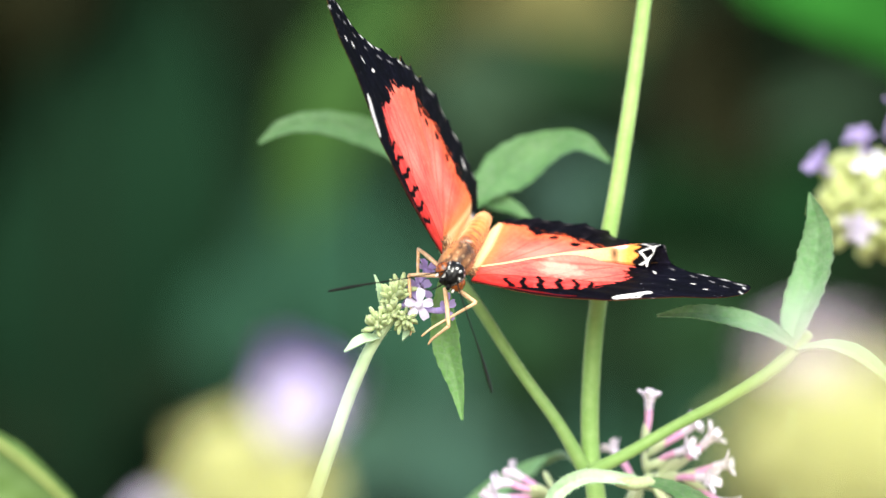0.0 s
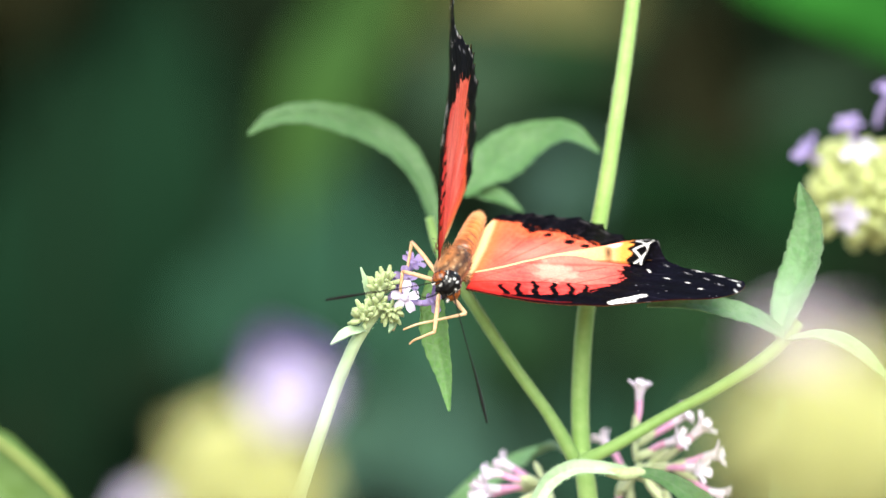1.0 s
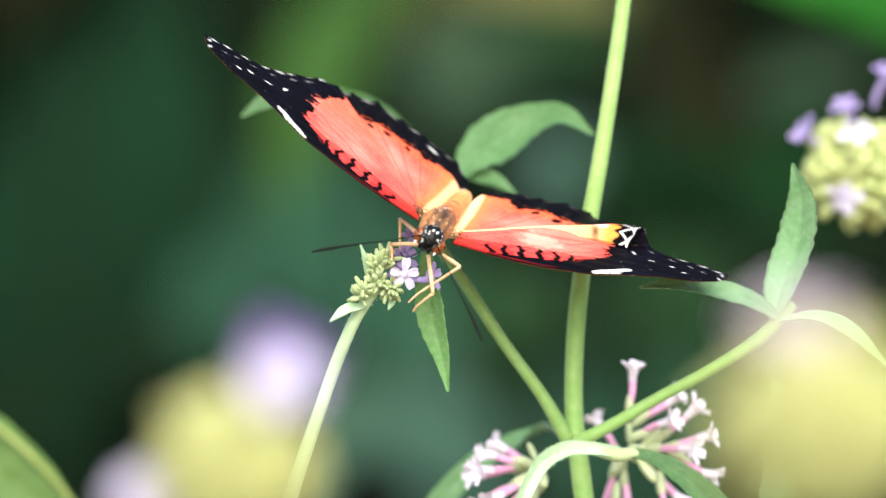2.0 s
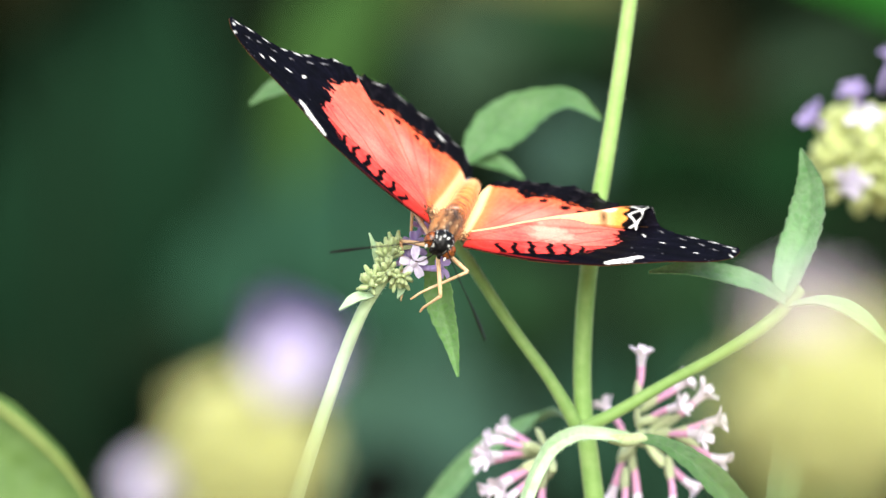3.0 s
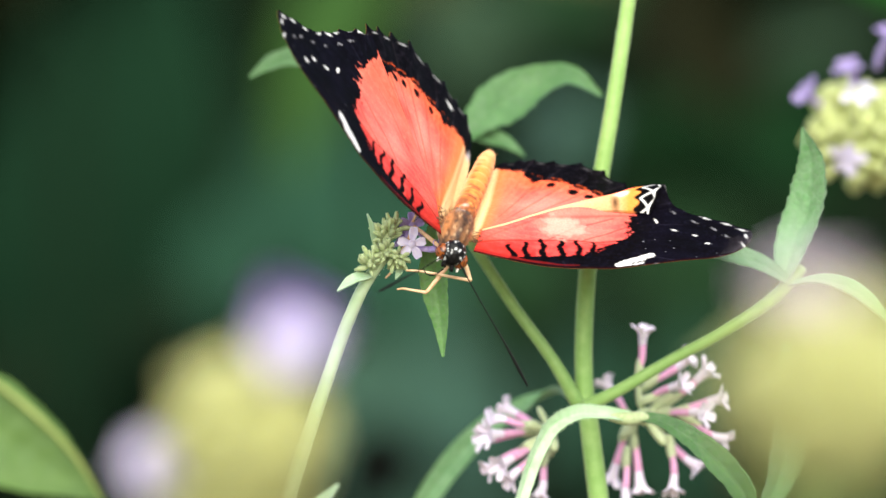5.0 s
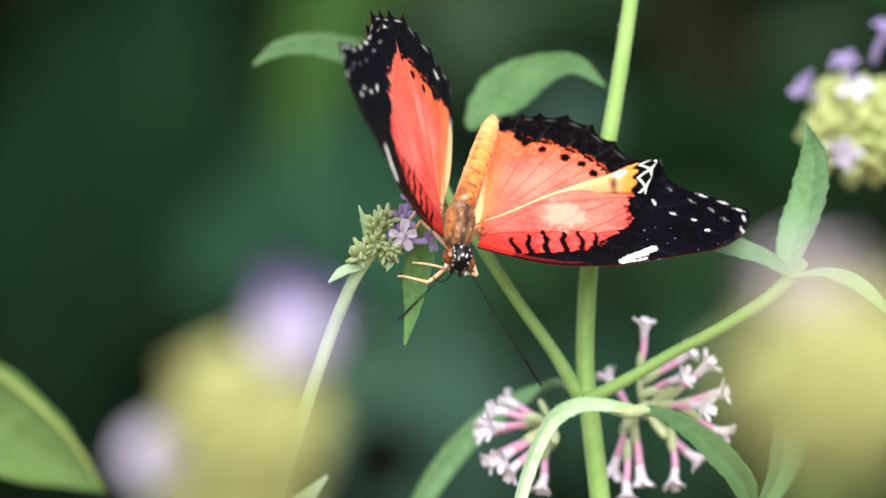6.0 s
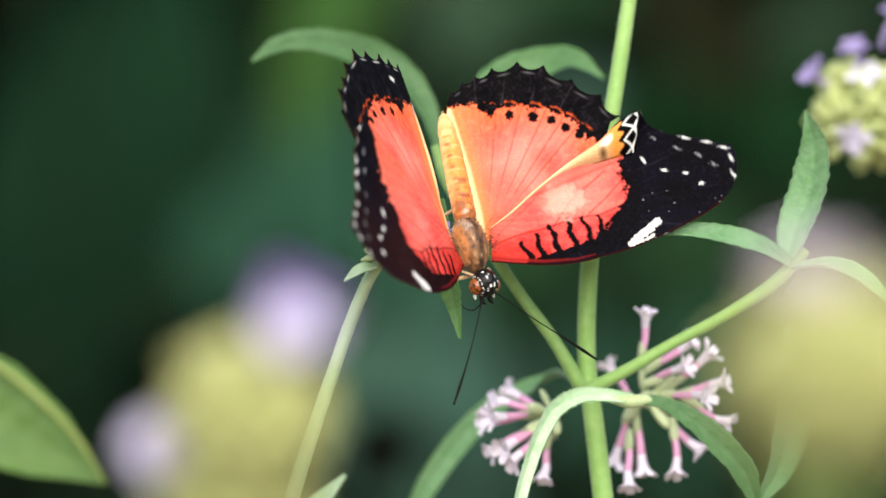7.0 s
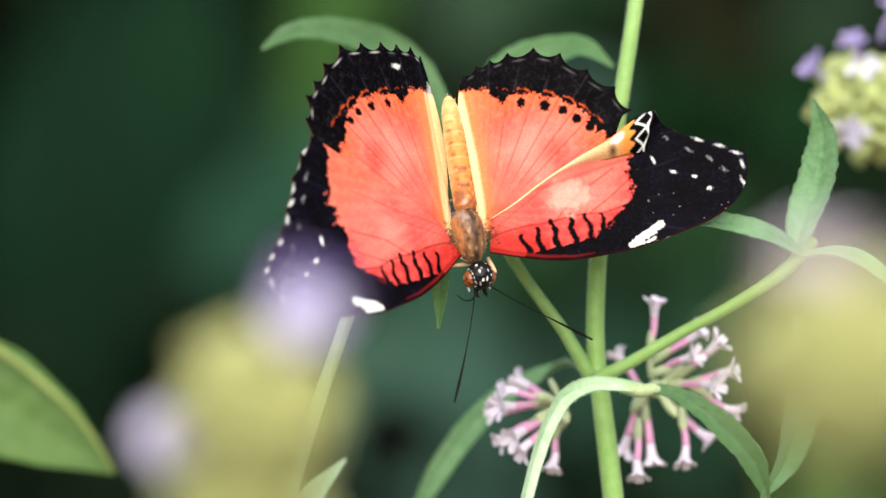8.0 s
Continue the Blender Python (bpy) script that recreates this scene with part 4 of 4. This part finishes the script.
def strip_colours(p):
    n = len(p)
    u, v = (np.arange(n) // WIDE) / (LONG - 1), (np.arange(n) % WIDE) / (WIDE - 1)
    col = np.tile(lin(228, 192, 146), (n, 1))
    col = laid(col, np.clip((u - 0.5) / 0.3, 0, 1), lin(226, 166, 108))
    col = laid(col, np.clip((u - 0.73) / 0.06, 0, 1) * 0.9, lin(238, 148, 66))
    col = laid(col, edge(oval(u * 100, v * 30, (74, 8), 4, 5)), lin(246, 238, 220))
    col = laid(col, edge(oval(u * 100, v * 30, (70, 20), 1.4, 8)), lin(50, 22, 18))
    col = laid(col, (v > 0.93) * 0.6, lin(120, 40, 24))
    col = laid(col, edge((0.84 - u + 0.02 * np.sin(v * 19)) * 100, 0.8), BLACK)
    # bold white zigzag with a row of white wedges behind it
    saw = np.abs(((v * 2.2 + 0.1) % 1) * 2 - 1)
    col = laid(col, edge(np.abs(u - 0.865 - 0.09 * saw) * 100 - 1.2, 0.5), WHITE)
    col = laid(col, edge(np.abs(u - 0.985 + 0.03 * saw) * 100 - 1.6 * saw, 0.5), WHITE)
    return col


coloured(strip, strip_colours)

thorax = part("thorax", lump((0, 8, 12), (29, 52, 34), 4, 0.06), BODY, butterfly)


def chest_colours(p):
    """Dark brown with golden flanks, two tan stripes and pale flecks."""
    n, f = rough(p[:, 0], p[:, 1], 9), rough(p[:, 0] * 1.6, p[:, 1] * 0.7, 3.2, 4.0)
    col = np.tile(lin(128, 84, 50), (len(p), 1))
    col = laid(col, 0.3 + 1.5 * n, lin(64, 42, 30))
    col = laid(col, edge(np.abs(p[:, 0] + 2 * n) - 3.5, 2.5) * 0.7, lin(40, 24, 18))
    col = laid(col, edge(np.abs(np.abs(p[:, 0] + 2 * n) - 11) - 2.5, 2.5) * (0.4 + f), lin(178, 130, 86))
    col = laid(col, edge(np.abs(np.abs(p[:, 0]) - 26) - 6, 3) * 0.85, lin(192, 130, 78))
    col = laid(col, edge(oval(p[:, 0], p[:, 1], (12, -22), 6, 11, 15) + 6 * n, 3) * 0.6, lin(186, 170, 156))
    col = laid(col, (f > 0.4) * 0.35, lin(214, 182, 140))
    return laid(col, (f < -0.34) * 0.6, lin(34, 22, 18))


coloured(thorax, chest_colours)
rnd = random.Random(4)
bm = bmesh.new()
for _ in range(450):
    w = Vector((rnd.gauss(0, 1), rnd.gauss(0, 1), abs(rnd.gauss(0, 1)))).normalized()
    c = Vector((w.x * 28, 8 + w.y * 50, 12 + w.z * 33))
    e = c + (w + Vector((0, -0.9, 0.1)) + Vector([rnd.uniform(-0.4, 0.4) for _ in range(3)])) * rnd.uniform(2.5, 6)
    tube(bm, [c * K, (c + e) / 2 * K + w * 1.0 * K, e * K], [0.45 * K, 0.35 * K, 0.1 * K], 3, 3, 0, False)
for _ in range(240):
    s = rnd.choice((-1, 1))
    c = Vector((s * rnd.gauss(40, 7), rnd.gauss(8, 12), rnd.gauss(19, 4)))
    e = c + Vector((s * rnd.uniform(2, 9), rnd.uniform(-7, 7), rnd.uniform(-2, 4)))
    tube(bm, [c * K, (c + e) / 2 * K, e * K], [0.75 * K, 0.6 * K, 0.1 * K], 3, 3, 0, False)
fur = part("fur", bm, BODY, thorax, "fine brown hair")
coloured(fur, chest_colours)

# abdomen with rings
bm = bmesh.new()
rings = []
for i in range(110):
    u = i / 109
    r = np.interp(u, [0, 0.06, 0.3, 0.65, 0.9, 0.97, 1], [18, 21, 20.5, 19.5, 15, 9, 2]) * (0.978 + 0.022 * abs(math.sin(u * math.pi * 9)) ** 0.7)
    rings.append([bm.verts.new(Vector((math.cos(a) * r, -u * 216, math.sin(a) * r * 0.95)) * K) for a in np.linspace(0, 2 * math.pi, 28, endpoint=False)])
for r, q in zip(rings, rings[1:]):
    for k in range(28):
        bm.faces.new((r[k], q[k], q[(k + 1) % 28], r[(k + 1) % 28]))
abdomen = part("abdomen", bm, BODY, butterfly, "ringed orange abdomen, brown near the thorax")


def abdomen_colours(p):
    u = -p[:, 1] / 216
    n = rough(p[:, 0] + p[:, 2], p[:, 1], 8, 5)
    col = np.tile(lin(240, 140, 64), (len(p), 1))
    col = laid(col, np.clip(0.5 - (p[:, 2] - 2) / 22 + 0.4 * n, 0, 0.9), lin(250, 216, 164))
    col = laid(col, np.clip((u - 0.6) * 1.6 + 0.4 * n, 0, 0.6), lin(250, 206, 146))
    ring = np.abs(np.sin(u * math.pi * 9))
    col = laid(col, edge(ring - 0.16, 0.08) * 0.2, lin(252, 222, 176))
    col = laid(col, np.clip(ring - 0.93, 0, 0.07) * 3, lin(196, 96, 40))
    col = laid(col, np.clip(0.95 - u * 3.0 + 0.9 * n, 0, 0.9), lin(132, 72, 34))
    col = laid(col, edge(np.abs(np.abs(u - 0.27) - 0.07) * 100 - 2.2, 1.5) * (np.abs(p[:, 0] - 2) < 9 + 6 * n) * 0.75, lin(116, 44, 26))
    for k in range(2, 7):
        for s in (-1, 1):
            d = oval(p[:, 0], p[:, 1], (s * 14, -206 * k / 9 - 10), 2.6, 3)
            col = laid(col, edge(d + 2 * n, 1.6) * (p[:, 2] > 0) * 0.7, lin(70, 34, 20))
    return laid(col, edge(oval(p[:, 0], p[:, 1], (8, -14), 4, 5) + 5 * n, 2) * (p[:, 2] > 0) * 0.4, lin(226, 220, 212))


coloured(abdomen, abdomen_colours)
bm = bmesh.new()
for _ in range(160):
    u, t = rnd.random(), rnd.uniform(0, 6.283)
    r = np.interp(u, [0, 0.06, 0.3, 0.65, 0.9, 0.97, 1], [18, 21, 20.5, 19.5, 15, 9, 2])
    c = Vector((math.cos(t) * r, -u * 216, math.sin(t) * r * 0.95))
    e = c + Vector((math.cos(t) * 1.6, -rnd.uniform(3, 8), math.sin(t) * 1.6))
    tube(bm, [c * K, (c + e) / 2 * K, e * K], [0.5 * K, 0.4 * K, 0.1 * K], 3, 3, 0, False)
coloured(part("fur", bm, BODY, abdomen, "short tan hair"), abdomen_colours)

head_ = part("head", lump((-3, 84, 18), (23, 25, 24), 5, 0.08), HEAD, butterfly, "black head with white dots")


def head_colours(p):
    """Black with a white line round each eye, streaks down the face and a broken collar of dots."""
    col = np.tile(lin(9, 8, 9), (len(p), 1))
    n = rough(p[:, 0] + p[:, 2], p[:, 1], 4.0, 9.0)
    white = lin(240, 238, 234)
    q = p - np.array([-3, 84, 18])
    for s in (-1, 1):
        ring = np.linalg.norm((q - np.array([s * 18, 4, -3])) * np.array([0.8, 1, 1]), axis=1)
        col = laid(col, edge(np.abs(ring - 18 + 1.5 * n) - 0.8, 0.8) * (n > 0.05), white)
        for x, y, z, long in ((4, 12, 20, 5.0), (8, -3, 22, 3.4), (9, -16, 15, 3.0)):
            d = np.linalg.norm((q - np.array([s * x, y, z])) * np.array([1.0, 2.2 / long, 0.9]), axis=1)
            col = laid(col, edge(d - 1.7 + 1.4 * n, 0.8), white)
    rnd = random.Random(12)
    for _ in range(11):
        w = Vector((rnd.gauss(0, 1), rnd.gauss(0.2, 1), rnd.gauss(0.3, 1))).normalized()
        c = np.array([w.x * 23, w.y * 25, w.z * 24])
        stretch = np.array([rnd.uniform(0.6, 1.3), rnd.uniform(0.5, 1.2), rnd.uniform(0.6, 1.2)])
        col = laid(col, edge(np.linalg.norm((q - c) * stretch, axis=1) - rnd.uniform(0.7, 1.8) + n, 0.8), white)
    return col


coloured(head_, head_colours)
for s in (-1, 1):
    eye = part("eye", lump((-3 + s * 18, 88, 14), (13, 15, 15), 4, 0.0), EYE_MAT, head_, "amber eye with dark spots")
    coloured(eye, lambda p: laid(np.tile(lin(136, 70, 24), (len(p), 1)), (rough(p[:, 1] + p[:, 0], p[:, 2], 4.0, 2.0) > 0.16) * 0.9, lin(40, 18, 10)))
    collar = part("cheek", lump((-3 + s * 20, 102, 4), (2.2, 6, 3.5), 3, 0.3), PALE, head_, "white scaled cheek")
    palp = part("palp", tube(bmesh.new(), [Vector(q) * K for q in ((-3 + s * 7, 100, 8), (-3 + s * 9, 114, 6), (-3 + s * 8, 122, 14))], [4.5 * K, 4 * K, 1.2 * K], 8, 10), JET, head_)
proboscis = part("proboscis", tube(bmesh.new(), [Vector(q) * K for q in ((-2, 104, 2), (3, 115, -8), (10, 119, -20), (20, 113, -28), (28, 103, -28))], [1.4 * K, 1.2 * K, 1.0 * K, 0.8 * K], 7, 24), JET, head_, "thin dark curved proboscis")

antennae = []
for s, length in ((1, 215), (-1, 250)):
    bm = tube(bmesh.new(), [Vector(q) * K for q in ((0, 0, 0), (s * 3, 2, length * 0.35), (s * 2, 3, length * 0.7), (0, 0, length))], [1.3 * K, 1.1 * K, 1.0 * K, 1.1 * K, 2.0 * K, 3.0 * K, 1.8 * K], 8, 40)
    antennae.append((part("antenna", bm, JET, butterfly, "thin black clubbed antenna"), Vector((-1 + s * 13, 106, 24)) * K))

# four walking legs that reach from the chest to the flower
REST = pose(*(0.0010, -0.0000, 1.2080, -26.1, -39.8, -173.2))
LEGS = []
for hip, knee, foot in (((13, 30, -10), (-0.0050, 0.0070, 1.2102), (-0.0053, 0.0060, 1.2016)), ((2, 40, -16), (-0.0063, 0.0030, 1.2060), (-0.0062, 0.0030, 1.1959)),
                        ((-16, 53, -22), (0.0004, -0.0050, 1.1975), (-0.0032, -0.0010, 1.1946)), ((-37, 50, -8), (0.0052, -0.0060, 1.2016), (-0.0039, -0.0030, 1.1961))):
    hip, knee, foot = Vector(hip) * K, Vector(knee), Vector(foot)
    top = REST @ hip
    along = (foot - top).normalized()
    out = (knee - top) - along * (knee - top).dot(along)
    kx, kz, far = (knee - top).dot(along), out.length, (foot - top).length
    bm = tube(bmesh.new(), [(0, 0, 0), (kx * 0.5, 0, kz * 0.52), (kx, 0, kz)], [3.8 * K, 4.2 * K, 3.2 * K], 8, 10)
    tube(bm, [(kx, 0, kz), (kx + (far - kx) * 0.45, 0, kz * 0.5), (kx + (far - kx) * 0.85, 0, kz * 0.08), (far, 0, 0)], [3.2 * K, 2.5 * K, 2.1 * K, 1.6 * K], 8, 14)
    leg = part("leg", bm, LEG, butterfly, "pale orange jointed leg")
    LEGS.append((leg, hip, foot, out.normalized()))

# seconds; place and turn of the body; lift of the folded and the whole wing; their sweep; abdomen's turn and lift; ways of the antennae
FLIGHT = [
    (0.0, (0.0006, -0.0000, 1.2080, -29.5, -44.0, -169.4), 39.4, 20.3, -4.5, 6.4, -2, -1, (0.59, 0.44, -0.68), (-0.63, 0.77, -0.09)),
    (0.2, (0.0008, -0.0000, 1.2076, -31.2, -45.7, -167.3), 47.5, 26.0, -4.5, 9.8, -2, -1, (0.57, 0.48, -0.67), (-0.65, 0.74, -0.10)),
    (0.5, (0.0006, -0.0000, 1.2073, -31.4, -46.6, -166.7), 54.1, 33.2, -4.0, 10.8, -2, -1, (0.53, 0.54, -0.65), (-0.69, 0.70, -0.13)),
    (0.8, (0.0009, -0.0000, 1.2064, -37.3, -49.5, -161.1), 55.0, 40.9, -4.7, 9.6, -3, -2, (0.53, 0.48, -0.69), (-0.73, 0.66, -0.15)),
    (1.0, (0.0015, -0.0000, 1.2057, -38.9, -48.0, -159.9), 47.1, 41.9, -4.8, 9.4, -3, -2, (0.54, 0.45, -0.72), (-0.75, 0.64, -0.16)),
    (1.2, (0.0011, -0.0000, 1.2064, -34.9, -46.2, -165.0), 43.6, 35.4, -3.7, 8.9, -2, -2, (0.59, 0.50, -0.62), (-0.73, 0.66, -0.18)),
    (1.5, (0.0010, -0.0000, 1.2080, -26.1, -39.8, -173.2), 30.9, 23.1, -4.2, 4.9, -4, -1, (0.66, 0.58, -0.47), (-0.69, 0.69, -0.20)),
    (1.7, (0.0005, -0.0000, 1.2088, -20.6, -35.0, -179.0), 22.5, 11.5, -4.5, 5.0, -3, -3, (0.67, 0.59, -0.45), (-0.67, 0.71, -0.17)),
    (2.8, (-0.0001, -0.0000, 1.2068, -25.4, -33.1, -177.3), 22.8, -0.1, -5.9, 6.8, -3, -4, (0.67, 0.65, -0.36), (-0.54, 0.83, -0.04)),
    (3.0, (0.0003, -0.0000, 1.2061, -27.1, -35.4, -173.8), 29.6, 8.2, -5.5, 7.1, -3, -2, (0.67, 0.66, -0.34), (-0.52, 0.85, -0.02)),
    (3.5, (0.0005, -0.0000, 1.2045, -32.8, -39.4, -166.3), 47.4, 28.5, -1.9, 14.3, -3, 0, (0.65, 0.66, -0.39), (-0.37, 0.92, 0.11)),
    (3.8, (0.0011, 0.0000, 1.2040, -31.1, -31.9, -171.7), 37.1, 23.0, -2.7, 9.1, -3, -1, (0.61, 0.73, -0.26), (-0.61, 0.74, -0.03)),
    (4.0, (0.0022, 0.0000, 1.2031, -34.7, -22.0, -172.1), 19.7, 12.0, -1.4, 4.7, -4, -1, (0.59, 0.79, -0.18), (-0.77, 0.63, -0.13)),
    (4.2, (0.0024, 0.0000, 1.2030, -33.9, -16.4, -175.8), 11.9, 3.6, -0.3, 5.3, -4, 0, (0.57, 0.81, -0.14), (-0.78, 0.55, -0.25)),
    (4.5, (0.0022, 0.0000, 1.2032, -35.1, -17.9, -174.6), 14.9, 5.3, -0.3, 4.7, -5, 1, (0.54, 0.84, -0.07), (-0.80, 0.43, -0.43)),
    (4.7, (0.0021, 0.0000, 1.2026, -37.0, -23.4, -171.3), 20.7, 12.2, -1.8, 7.8, -5, 1, (0.51, 0.85, -0.06), (-0.81, 0.43, -0.39)),
    (5.8, (0.0013, 0.0000, 1.2022, -50.1, -31.5, -160.8), 35.3, 43.6, -4.9, 16.1, -3, 13, (0.33, 0.94, -0.02), (-0.86, 0.47, -0.17)),
    (6.0, (0.0019, 0.0000, 1.2020, -51.1, -19.7, -160.4), 21.7, 42.6, -1.8, 16.3, -9, 11, (0.47, 0.88, 0.03), (-0.71, 0.68, -0.16)),
    (6.2, (0.0026, 0.0000, 1.2005, -48.3, -7.4, -158.1), 21.7, 29.4, 3.0, 13.3, -5, 1, (0.54, 0.84, -0.06), (-0.81, 0.40, -0.43)),
    (6.4, (0.0011, 0.0000, 1.2003, -47.7, -9.2, -163.8), 18.2, 15.8, 3.4, 11.0, -4, -3, (0.53, 0.84, -0.05), (-0.67, 0.74, -0.05)),
    (6.5, (0.0005, 0.0000, 1.2003, -50.7, -9.0, -166.0), 14.0, 12.4, 2.5, 10.7, -5, -1, (0.53, 0.84, 0.01), (-0.65, 0.75, 0.03)),
    (6.6, (0.0006, 0.0000, 1.2002, -53.9, -6.8, -168.4), 8.8, 11.3, 1.5, 11.7, -5, -0, (0.53, 0.85, 0.08), (-0.64, 0.76, 0.11)),
    (6.8, (0.0021, 0.0000, 1.1985, -67.0, 4.3, -162.4), 7.2, 26.0, 2.2, 13.2, -7, -4, (0.45, 0.89, 0.10), (-0.82, 0.44, -0.36)),
    (7.0, (0.0034, 0.0000, 1.1978, -67.4, 5.0, -145.4), 20.1, 36.4, 3.8, 17.7, -9, -4, (0.49, 0.86, -0.17), (-0.83, 0.52, -0.20)),
    (7.2, (0.0036, 0.0000, 1.1983, -72.2, -2.4, -134.6), 34.7, 40.5, 0.4, 5.2, -10, -7, (0.45, 0.88, -0.12), (-0.88, 0.48, 0.04)),
    (7.4, (0.0040, 0.0000, 1.1986, -69.3, -9.4, -136.9), 40.4, 36.6, -0.8, 2.0, -6, -2, (0.39, 0.91, -0.12), (-0.91, 0.41, 0.06)),
    (7.5, (0.0039, 0.0000, 1.1988, -70.1, -9.9, -136.2), 40.2, 35.8, -0.8, 2.3, -6, -2, (0.33, 0.93, -0.14), (-0.90, 0.42, 0.09)),
    (7.6, (0.0038, 0.0000, 1.1993, -71.8, -7.8, -135.9), 37.6, 31.8, 0.0, 5.1, -9, -5, (0.27, 0.95, -0.17), (-0.89, 0.44, 0.12)),
    (7.8, (0.0035, 0.0000, 1.1984, -74.2, -0.1, -143.8), 25.6, 31.2, 3.7, 18.9, -7, -6, (0.34, 0.94, -0.08), (-0.89, 0.46, -0.04)),
    (8.0, (0.0019, 0.0000, 1.1978, -74.8, 6.5, -156.5), 11.8, 24.8, 4.8, 20.1, -4.5, -3, (0.39, 0.92, -0.02), (-0.85, 0.42, -0.33)),
]
# seconds; sideways and downward sway of the flower under the butterfly, in drawing steps
SWAY = [(0, 0, -4), (0.5, -5, 2), (1, -7, -1), (1.5, 1, -9), (3, 5, -3), (3.5, -3, 5), (4, -3, 5), (4.5, 0, 0), (5.8, -15, 3), (6, -20, 1), (6.2, 0, 10), (6.6, 6, -6), (7, 6, 14), (7.2, 9, 20), (7.4, 13, 15), (7.8, 4, 7), (8, -8, 5)]
# seconds; sideways swing of the hanging leaf's tip
SWING = [(0, -16), (0.5, -20), (1, -22), (1.5, -17), (3, -10), (3.5, -13), (4, -16), (4.5, 0), (4.7, -8), (5.8, -122), (6, -117), (6.2, -45), (6.4, -34), (6.5, -41), (6.8, -33), (7, -14), (7.2, 4), (7.5, 2), (7.8, -40), (8, -69)]
# seconds; sideways and downward sway of the leaf pair on the branch, and of the verbena behind, in drawing steps
BOB = [(0, 3, -1), (0.5, 6, -6), (1, 2, -2), (1.5, 3, 1), (3, 2, 0), (3.5, 3, -2), (4, 5, -7), (4.5, 0, -3), (6, 1, -10), (6.5, 3, -11), (7, -1, -5), (7.5, -1, -7), (8, 1, -6)]
BOB_LEFT = [(0, 3, -1), (0.5, 4, -1), (1, 2, -1), (1.5, 3, 0), (3, 2, 5), (3.5, 3, 8), (4, 3, 2), (4.5, 0, -2), (6, 1, -12), (6.5, 3, -3), (7, -1, -4), (7.5, -1, -5), (8, 1, -6)]
FAR_SWAY = [(0, 11, 6), (0.5, 8, 3), (1, 10, 3), (1.5, 17, 4), (3, 15, 2), (3.5, 3, 3), (4, 1, 2), (4.5, 8, 0), (6, -6, 0), (6.5, -3, -3), (7, 9, -6), (7.5, 7, -4), (8, -8, 2)]


def motions():
    for ob, rows in zip(LEAVES, (BOB_LEFT, BOB, BOB)):
        walk(ob, [(t, Matrix.Translation(Vector((dx, 0, -dz)) * K)) for t, dx, dz in rows])
    walk(far_verbena, [(t, Matrix.Translation(far_verbena.location + Vector((0, 0, -dz * K * 1.1))) @ pose(0, 0, 0, 0, math.degrees(dx * K * 1.1 / 1.22), 0)) for t, dx, dz in FAR_SWAY])
    walk(perch, [(t, Matrix.Translation(PERCH + Vector((dx, 0, -dz)) * K)) for t, dx, dz in SWAY])
    walk(hung, [(t, Matrix.Translation(HUNG_AT) @ pose(0, 0, 0, 0, -math.degrees(math.atan2(d, 248)), 0)) for t, d in SWING])
    walk(butterfly, [(r[0], pose(*r[1])) for r in FLIGHT])
    for side, lift, sweep in ((-1, 2, 4), (1, 3, 5)):
        hinge = (side * 35 * K, 0, 18 * K)
        fore, hind = wings[side]
        walk(fore, [(r[0], pose(*hinge, 0, -side * r[lift], 0) @ pose(0, 0, 0, 0, 0, side * r[sweep])) for r in FLIGHT])
        droop = [np.interp(r[0], [1.5, 3.5, 4.0, 4.7, 5.8, 6.0, 6.2, 6.4, 6.6, 7.0, 7.2, 7.5, 7.8, 8.0], [0, 5, 0, 0, 7, 8, 3, 0, 0, 5, 6, 3, 5, 1]) * (side > 0) for r in FLIGHT]
        walk(hind, [(r[0], pose(*hinge, 0, -side * (r[lift] - d), 0) @ pose(0, 0, 0, np.interp(r[0], [3.0, 3.5, 4.0, 4.7, 6.0, 6.5, 7.2], [-1.0, 0.5, 3.0, 4.0, 1.0, 2.0, 0.0]) if side < 0 else 0.0, 0, 0)) for r, d in zip(FLIGHT, droop)])
    walk(abdomen, [(r[0], pose(-4 * K, -34 * K, 16 * K, -r[7], 0, r[6])) for r in FLIGHT])
    for (ob, root), way in zip(antennae, (8, 9)):
        walk(ob, [(r[0], Matrix.Translation(root) @ Vector(r[way]).to_track_quat("Z", "Y").to_matrix().to_4x4()) for r in FLIGHT])
    for leg, hip, foot, out in LEGS:
        rows = []
        for r in FLIGHT:
            m = pose(*r[1])
            sway = [np.interp(r[0], [s[0] for s in SWAY], [s[k] for s in SWAY]) for k in (1, 2)]
            x = (m.inverted() @ (foot + Vector((sway[0], 0, -sway[1])) * K) - hip).normalized()
            up = m.to_3x3().inverted() @ out
            up = (up - x * up.dot(x)).normalized()
            turn = Matrix((x, up.cross(x), up)).transposed().to_4x4()
            rows.append((r[0], Matrix.Translation(hip) @ turn))
        walk(leg, rows)


motions()
